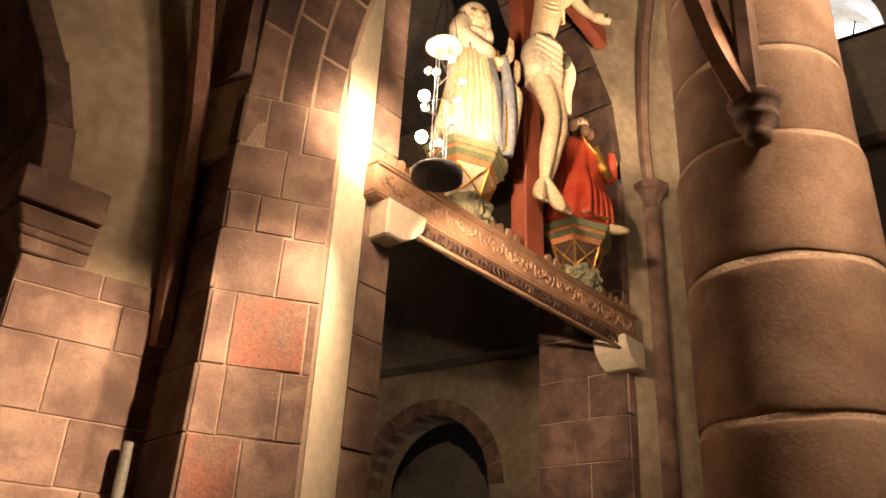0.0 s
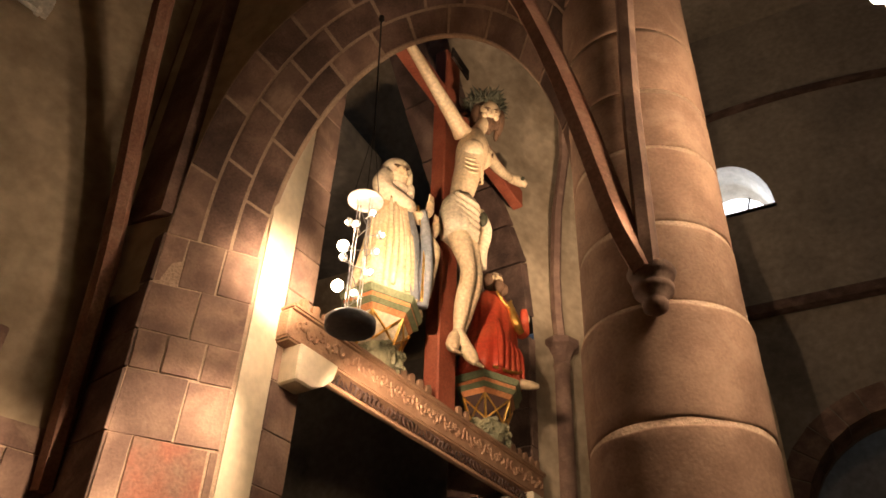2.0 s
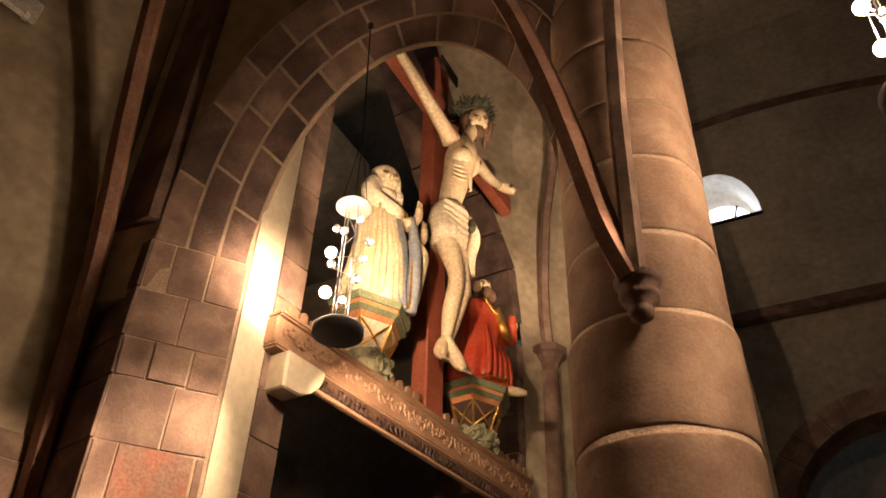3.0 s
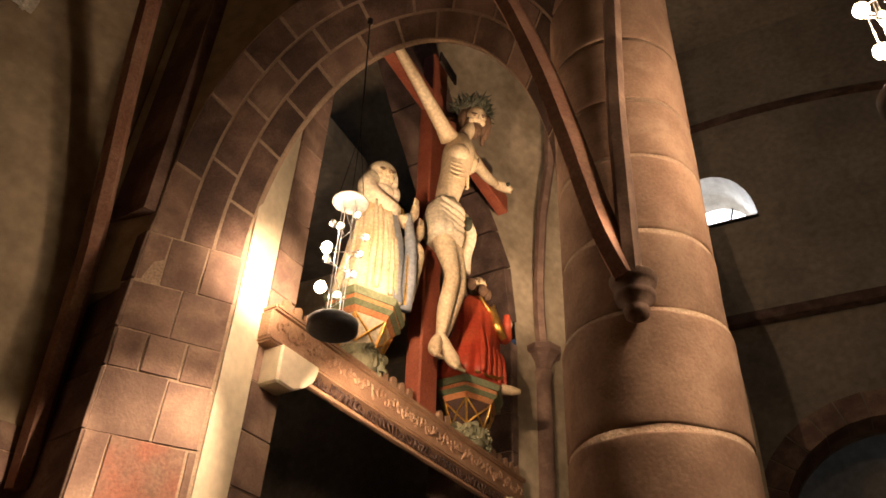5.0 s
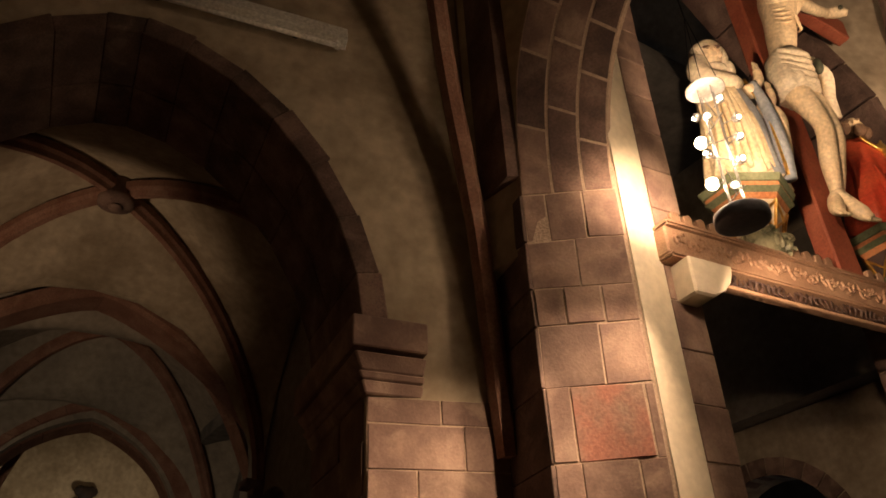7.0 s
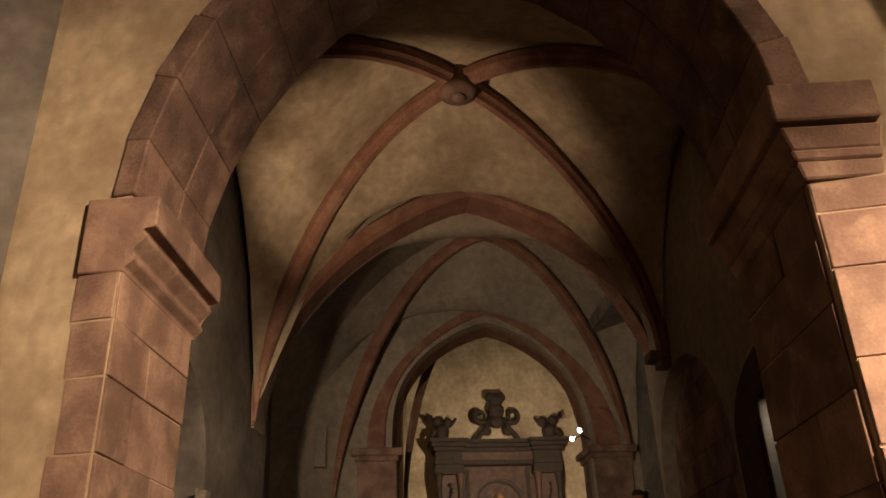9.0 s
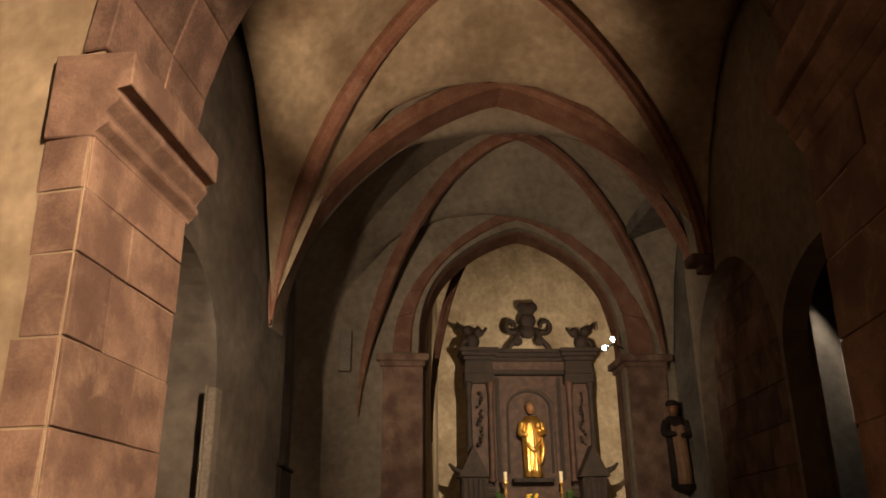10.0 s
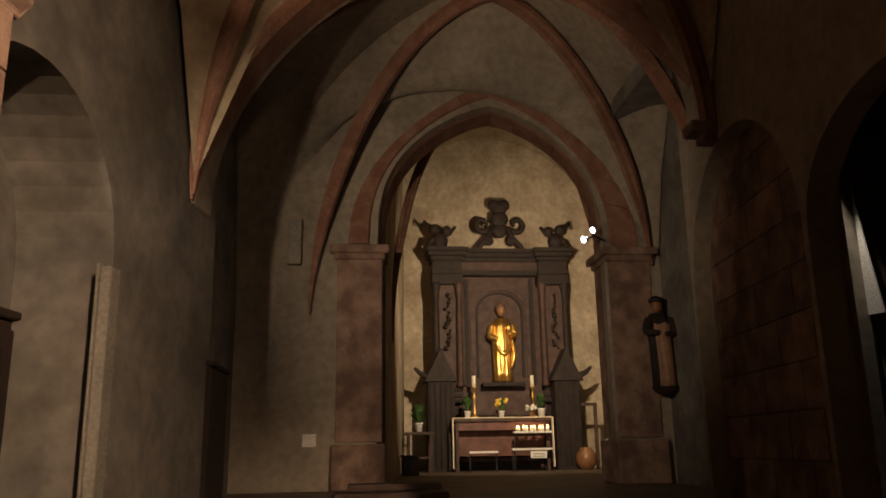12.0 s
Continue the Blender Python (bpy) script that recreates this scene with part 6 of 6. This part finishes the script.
def plant(name, at, label, h, spread, n, pot_r, blooms=None, pot_mat=POT, seed=1):
    at = Vector(at)
    pl = thing(name, at, label, "potted plant", "altar plants")
    bm = bmesh.new()
    lathe(bm, at, [(pot_r * 0.75, 0), (pot_r, pot_r * 1.9), (pot_r * 1.08, pot_r * 1.95), (pot_r * 1.08, pot_r * 2.15), (pot_r * 0.9, pot_r * 2.1)], 16)
    part("pot", bm, pot_mat, pl, "", True)
    r2 = random.Random(seed)
    bm = bmesh.new()
    base = at + Vector((0, 0, pot_r * 2.1))
    for i in range(n):
        a, up = r2.uniform(0, 6.28), r2.uniform(0.3, 1.0)
        tip = base + Vector((math.cos(a) * spread * (1.1 - up * 0.7), math.sin(a) * spread * (1.1 - up * 0.7), h * up))
        mid = base.lerp(tip, 0.55) + Vector((0, 0, h * 0.18))
        w = Vector((-math.sin(a), math.cos(a), 0)) * r2.uniform(0.02, 0.035)
        vs = [bm.verts.new(p) for p in (base - w * 0.2, base + w * 0.2, mid + w, tip, mid - w)]
        bm.faces.new(vs)
    part("leaves", bm, LEAF, pl)
    if blooms:
        for i in range(9):
            bm = bmesh.new()
            a = r2.uniform(0, 6.28)
            ball(bm, base + Vector((math.cos(a) * spread * 0.6, math.sin(a) * spread * 0.6, h * r2.uniform(0.5, 1.0))), 0.035, 7)
            part("flower", bm, blooms, pl)
    return pl


plant("flower_pot", (TX + 0.1, 2.88, 2.096), "small white pot of yellow and white flowers", 0.22, 0.16, 26, 0.055, FLOWER_Y, POT, 2)
plant("flower_pot", (TX - 0.05, 2.26, 2.096), "leafy green plant on the altar", 0.30, 0.2, 40, 0.06, None, POT, 3)
plant("flower_pot", (TX - 0.02, 3.66, 2.096), "white pot with a drooping green plant", 0.32, 0.2, 36, 0.075, None, POT, 4)
plant("flower_pot", (TX + 0.12, 3.44, 2.096), "low dish of white flowers", 0.12, 0.14, 16, 0.04, FLOWER_W, CLAY, 5)
stool = thing("wooden_stool", (TX + 0.1, 1.33, FLOOR_Z), "dark wooden stool holding a plant", "stool")
rbox("seat", 1.08, 1.60, 1.80, 1.85, TX - 0.15, TX + 0.35, WALNUT, 0.008, stool)
for y in (1.14, 1.54):
    for x in (TX - 0.1, TX + 0.3):
        rbox("leg", y - 0.02, y + 0.02, FLOOR_Z, 1.80, x - 0.02, x + 0.02, WALNUT, 0.004, stool)
rbox("rung", 1.14, 1.54, 1.38, 1.42, TX + 0.29, TX + 0.31, WALNUT, 0.004, stool)
plant("flower_pot", (TX + 0.15, 1.33, 1.85), "white pot with spreading green leaves on a stool", 0.38, 0.30, 60, 0.075, None, POT, 6)
chest = thing("wooden_chest", (-16.65, 1.09, FLOOR_Z), "low dark wooden chest beside the stool", "chest")
rbox("body", 0.96, 1.22, FLOOR_Z, 1.42, -16.9, -16.4, OAK_DARK, 0.01, chest)
rbox("lid", 0.94, 1.24, 1.42, 1.46, -16.92, -16.38, OAK_DARK, 0.01, chest)
jar = thing("clay_jar", (TX + 0.1, 4.44, FLOOR_Z), "round brown glazed clay jar on the floor", "jar")
bm = bmesh.new()
lathe(bm, (TX + 0.1, 4.44, FLOOR_Z), [(0.1, 0), (0.17, 0.1), (0.19, 0.2), (0.17, 0.3), (0.11, 0.36), (0.12, 0.4), (0.1, 0.4), (0.09, 0.34)], 20)
part("body", bm, CLAY, jar, "", True)
lectern = thing("side_stand", (TX - 0.2, 4.75, FLOOR_Z), "slim brown wooden stand against the wall", "stand")
rbox("post", 4.72, 4.78, FLOOR_Z, 2.35, TX - 0.23, TX - 0.17, WALNUT, 0.005, lectern)
rbox("arm", 4.45, 4.78, 2.30, 2.36, TX - 0.22, TX - 0.18, WALNUT, 0.005, lectern)

# spotlight fixed to the capital
spot = thing("spotlight", (-12.1, 3.02, 4.02), "small double spotlight fixed beside the capital", "spotlight")
for y, z in ((2.98, 4.02), (3.10, 4.14)):
    bm = bmesh.new()
    lathe(bm, (-12.06, y, z), [(0.02, 0), (0.035, 0.02), (0.04, 0.09), (0.038, 0.09), (0.03, 0.05)], 14, (0.5, -0.7, -0.3))
    hd = part("spot_head", bm, STEEL, spot, "", True)
    bm = bmesh.new()
    ball(bm, Vector((-12.06, y, z)) + Vector((0.5, -0.7, -0.3)).normalized() * 0.075, 0.03, 10)
    part("lens", bm, SPOTLIT, hd)
bm = bmesh.new()
tube(bm, [(-12.1, 3.2, 4.0), (-12.08, 3.08, 4.06), (-12.06, 2.98, 4.02)], 0.01, 6)
part("arm", bm, IRON, spot)

# saint on the wall, loudspeaker, switch plate, cable duct, step
bm = bmesh.new()
S = lambda u, n, z: Vector((-11.98 + n, 3.76 + u, z))
robe(bm, S, [(0.02, 0, 2.22, 0.14, 0.10), (0.02, 0, 2.4, 0.135, 0.10), (0.0, 0, 2.75, 0.13, 0.10), (0, 0, 2.95, 0.15, 0.10), (-0.01, 0, 3.07, 0.10, 0.08)], 6, 0.10, 0, split=lambda k, f: 1 if 0.1 < f < 0.35 and k < 3 else 0)
blob(bm, S(-0.02, 0.02, 3.17), 0.075, (0.9, 0.9, 1.2), 2)
blob(bm, S(-0.02, 0.0, 3.24), 0.085, (1.2, 1, 0.6), 0)
limb(bm, [S(-0.12, 0.02, 3.0), S(-0.18, 0.08, 2.86), S(-0.06, 0.13, 2.84)], [0.06, 0.05, 0.03])
limb(bm, [S(0.12, 0.02, 3.0), S(0.15, 0.08, 2.85), S(0.03, 0.13, 2.82)], [0.06, 0.05, 0.03])
limb(bm, [S(0.02, 0.0, 2.12), S(0.02, 0, 2.17), S(0.02, 0.0, 2.22)], [0.05, 0.13, 0.16])
tagged(mesh_object("wall_saint_statue", bm, [OAK_DARK, OAK, CLAY], True), "dark wooden saint figure with gilt folds on a wall bracket", "statue")
spk = thing("loudspeaker", (-12.15, -0.54, 3.97), "slim grey column loudspeaker on the wall", "loudspeaker")
rbox("cabinet", -0.62, -0.46, 3.69, 4.25, -12.19, -12.08, PLASTER_GREY, 0.01, spk)
rbox("grille", -0.60, -0.48, 3.73, 4.21, -12.08, -12.074, DUCT, 0.002, spk)
plate = thing("switch_plate", (-12.17, -0.32, 1.68), "white plastic double switch plate on the wall", "switch")
rbox("plate", -0.40, -0.25, 1.61, 1.75, -12.19, -12.17, WHITE, 0.004, plate)
for y in (-0.36, -0.29):
    rbox("rocker", y - 0.025, y + 0.025, 1.64, 1.72, -12.17, -12.16, WHITE, 0.003, plate)
duct = thing("cable_duct", SW(-7.69, 1.13), "painted vertical cable duct on the chapel wall", "duct")
bm = bmesh.new()
prism(bm, [SW(-7.63, 1.10), SW(-7.76, 1.10), SW(-7.76, 1.10, -0.07), SW(-7.63, 1.10, -0.07)], (0, 0, 1.56))
soften(bm, 0.008)
part("cover", bm, DUCT, duct)
bm = bmesh.new()
prism(bm, [SW(-7.60, 1.10), SW(-7.79, 1.10), SW(-7.79, 1.10, -0.015), SW(-7.60, 1.10, -0.015)], (0, 0, 1.57))
part("back_plate", bm, DUCT, duct)
for z in (1.45, 2.05):
    bm = bmesh.new()
    prism(bm, [SW(-7.625, z), SW(-7.765, z), SW(-7.765, z, -0.076), SW(-7.625, z, -0.076)], (0, 0, 0.025))
    part("joint_clip", bm, DUCT, duct)
cup2 = thing("wooden_cupboard", SW(-7.2, 1.0, 0.6), "dark wooden cupboard built into the wall recess", "cupboard")
bm = bmesh.new()
prism(bm, [SW(-7.97, 0.9, 0.55), SW(-6.5, 0.9, 0.55), SW(-6.5, 2.36, 0.55), SW(-7.97, 2.36, 0.55)], (0, -0.2, 0))
soften(bm, 0.01)
part("body", bm, OAK_DARK, cup2)
bm = bmesh.new()
prism(bm, [SW(-7.99, 2.36, 0.50), SW(-6.45, 2.36, 0.50), SW(-6.45, 2.41, 0.50), SW(-7.99, 2.41, 0.50)], (0, -0.2, 0))
soften(bm, 0.01)
part("cornice", bm, OAK_DARK, cup2)
for x in (-7.93, -7.22):
    bm = bmesh.new()
    prism(bm, [SW(x, 1.0, 0.532), SW(x + 0.68, 1.0, 0.532), SW(x + 0.68, 2.30, 0.532), SW(x, 2.30, 0.532)], (0, -0.03, 0))
    soften(bm, 0.006)
    part("door", bm, OAK_DARK, cup2)
tall = thing("tall_cabinet", (-10.0, -1.07, 1.13), "narrow dark wooden cabinet against the second bay's wall", "cabinet")
rbox("body", -1.19, -0.97, 1.13, 2.26, -10.42, -9.55, OAK_DARK, 0.01, tall)
rbox("top_board", -1.19, -0.95, 2.264, 2.30, -10.44, -9.53, OAK_DARK, 0.006, tall)
step_b = thing("wooden_kneeler", (-10.8, 0.6, 1.13), "low dark wooden kneeling step", "kneeler")
rbox("lower_step", 0.0, 1.05, 1.13, 1.19, -11.0, -10.4, WALNUT, 0.01, step_b)
rbox("upper_step", 0.12, 1.02, 1.19, 1.25, -11.2, -10.8, WALNUT, 0.01, step_b)

# things seen in the side room
# White pointed panel on a pole, made up for the bright sliver past the doorway.
banner = thing("white_banner", (-9.0, 4.4, 2.58), "narrow white pointed panel standing in for a lit sliver of the side room", "banner")
bm = bmesh.new()
prism(bm, [(-9.08, 4.4, 3.70), (-9.00, 4.4, 3.76), (-8.92, 4.4, 3.18), (-8.80, 4.4, 2.575), (-9.13, 4.4, 2.59)], (0.0, 0.015, 0))
part("cloth", bm, WHITE, banner)
bm = bmesh.new()
tube(bm, [(-9.0, 4.43, 1.13), (-9.0, 4.43, 3.74)], 0.015, 8)
part("pole", bm, IRON, banner)
rack = thing("book_rack", (-9.1, 4.6, 1.13), "dark rack stacked with red and pale books", "shelf")
bm = bmesh.new()
box(bm, (-8.85, 4.75, 1.6), (0.7, 0.04, 0.95))
for z in (1.2, 1.62, 2.05):
    box(bm, (-8.85, 4.6, z), (0.7, 0.3, 0.02))
part("frame", bm, OAK_DARK, rack)
for k in range(8):
    bm = bmesh.new()
    box(bm, (-8.86 + 0.01 * (k % 3), 4.58, 1.24 + 0.047 * k), (0.62, 0.25, 0.038))
    soften(bm, 0.004)
    part("book", bm, RED_BOOK if k < 4 else (OAK if k % 2 else RED_BOOK), rack)
for k in range(4):
    bm = bmesh.new()
    box(bm, (-8.9, 4.58, 1.66 + 0.06 * k), (0.5, 0.22, 0.03))
    part("book", bm, WHITE if k == 2 else WALNUT, rack)

low = thing("wall_uplighter", (-5.95, -1.32, 2.9), "small black uplighter behind the arch jamb", "lamp")
bm = bmesh.new()
lathe(bm, (-5.95, -1.36, 2.86), [(0.05, 0), (0.07, 0.08), (0.066, 0.08), (0.05, 0.03)], 16)
part("shade", bm, IRON, low, "", True)
bm = bmesh.new()
tube(bm, [(-5.95, -1.36, 2.87), (-5.95, -1.6, 2.85), (-5.95, -1.82, 2.85)], 0.012, 8)
part("arm", bm, IRON, low)
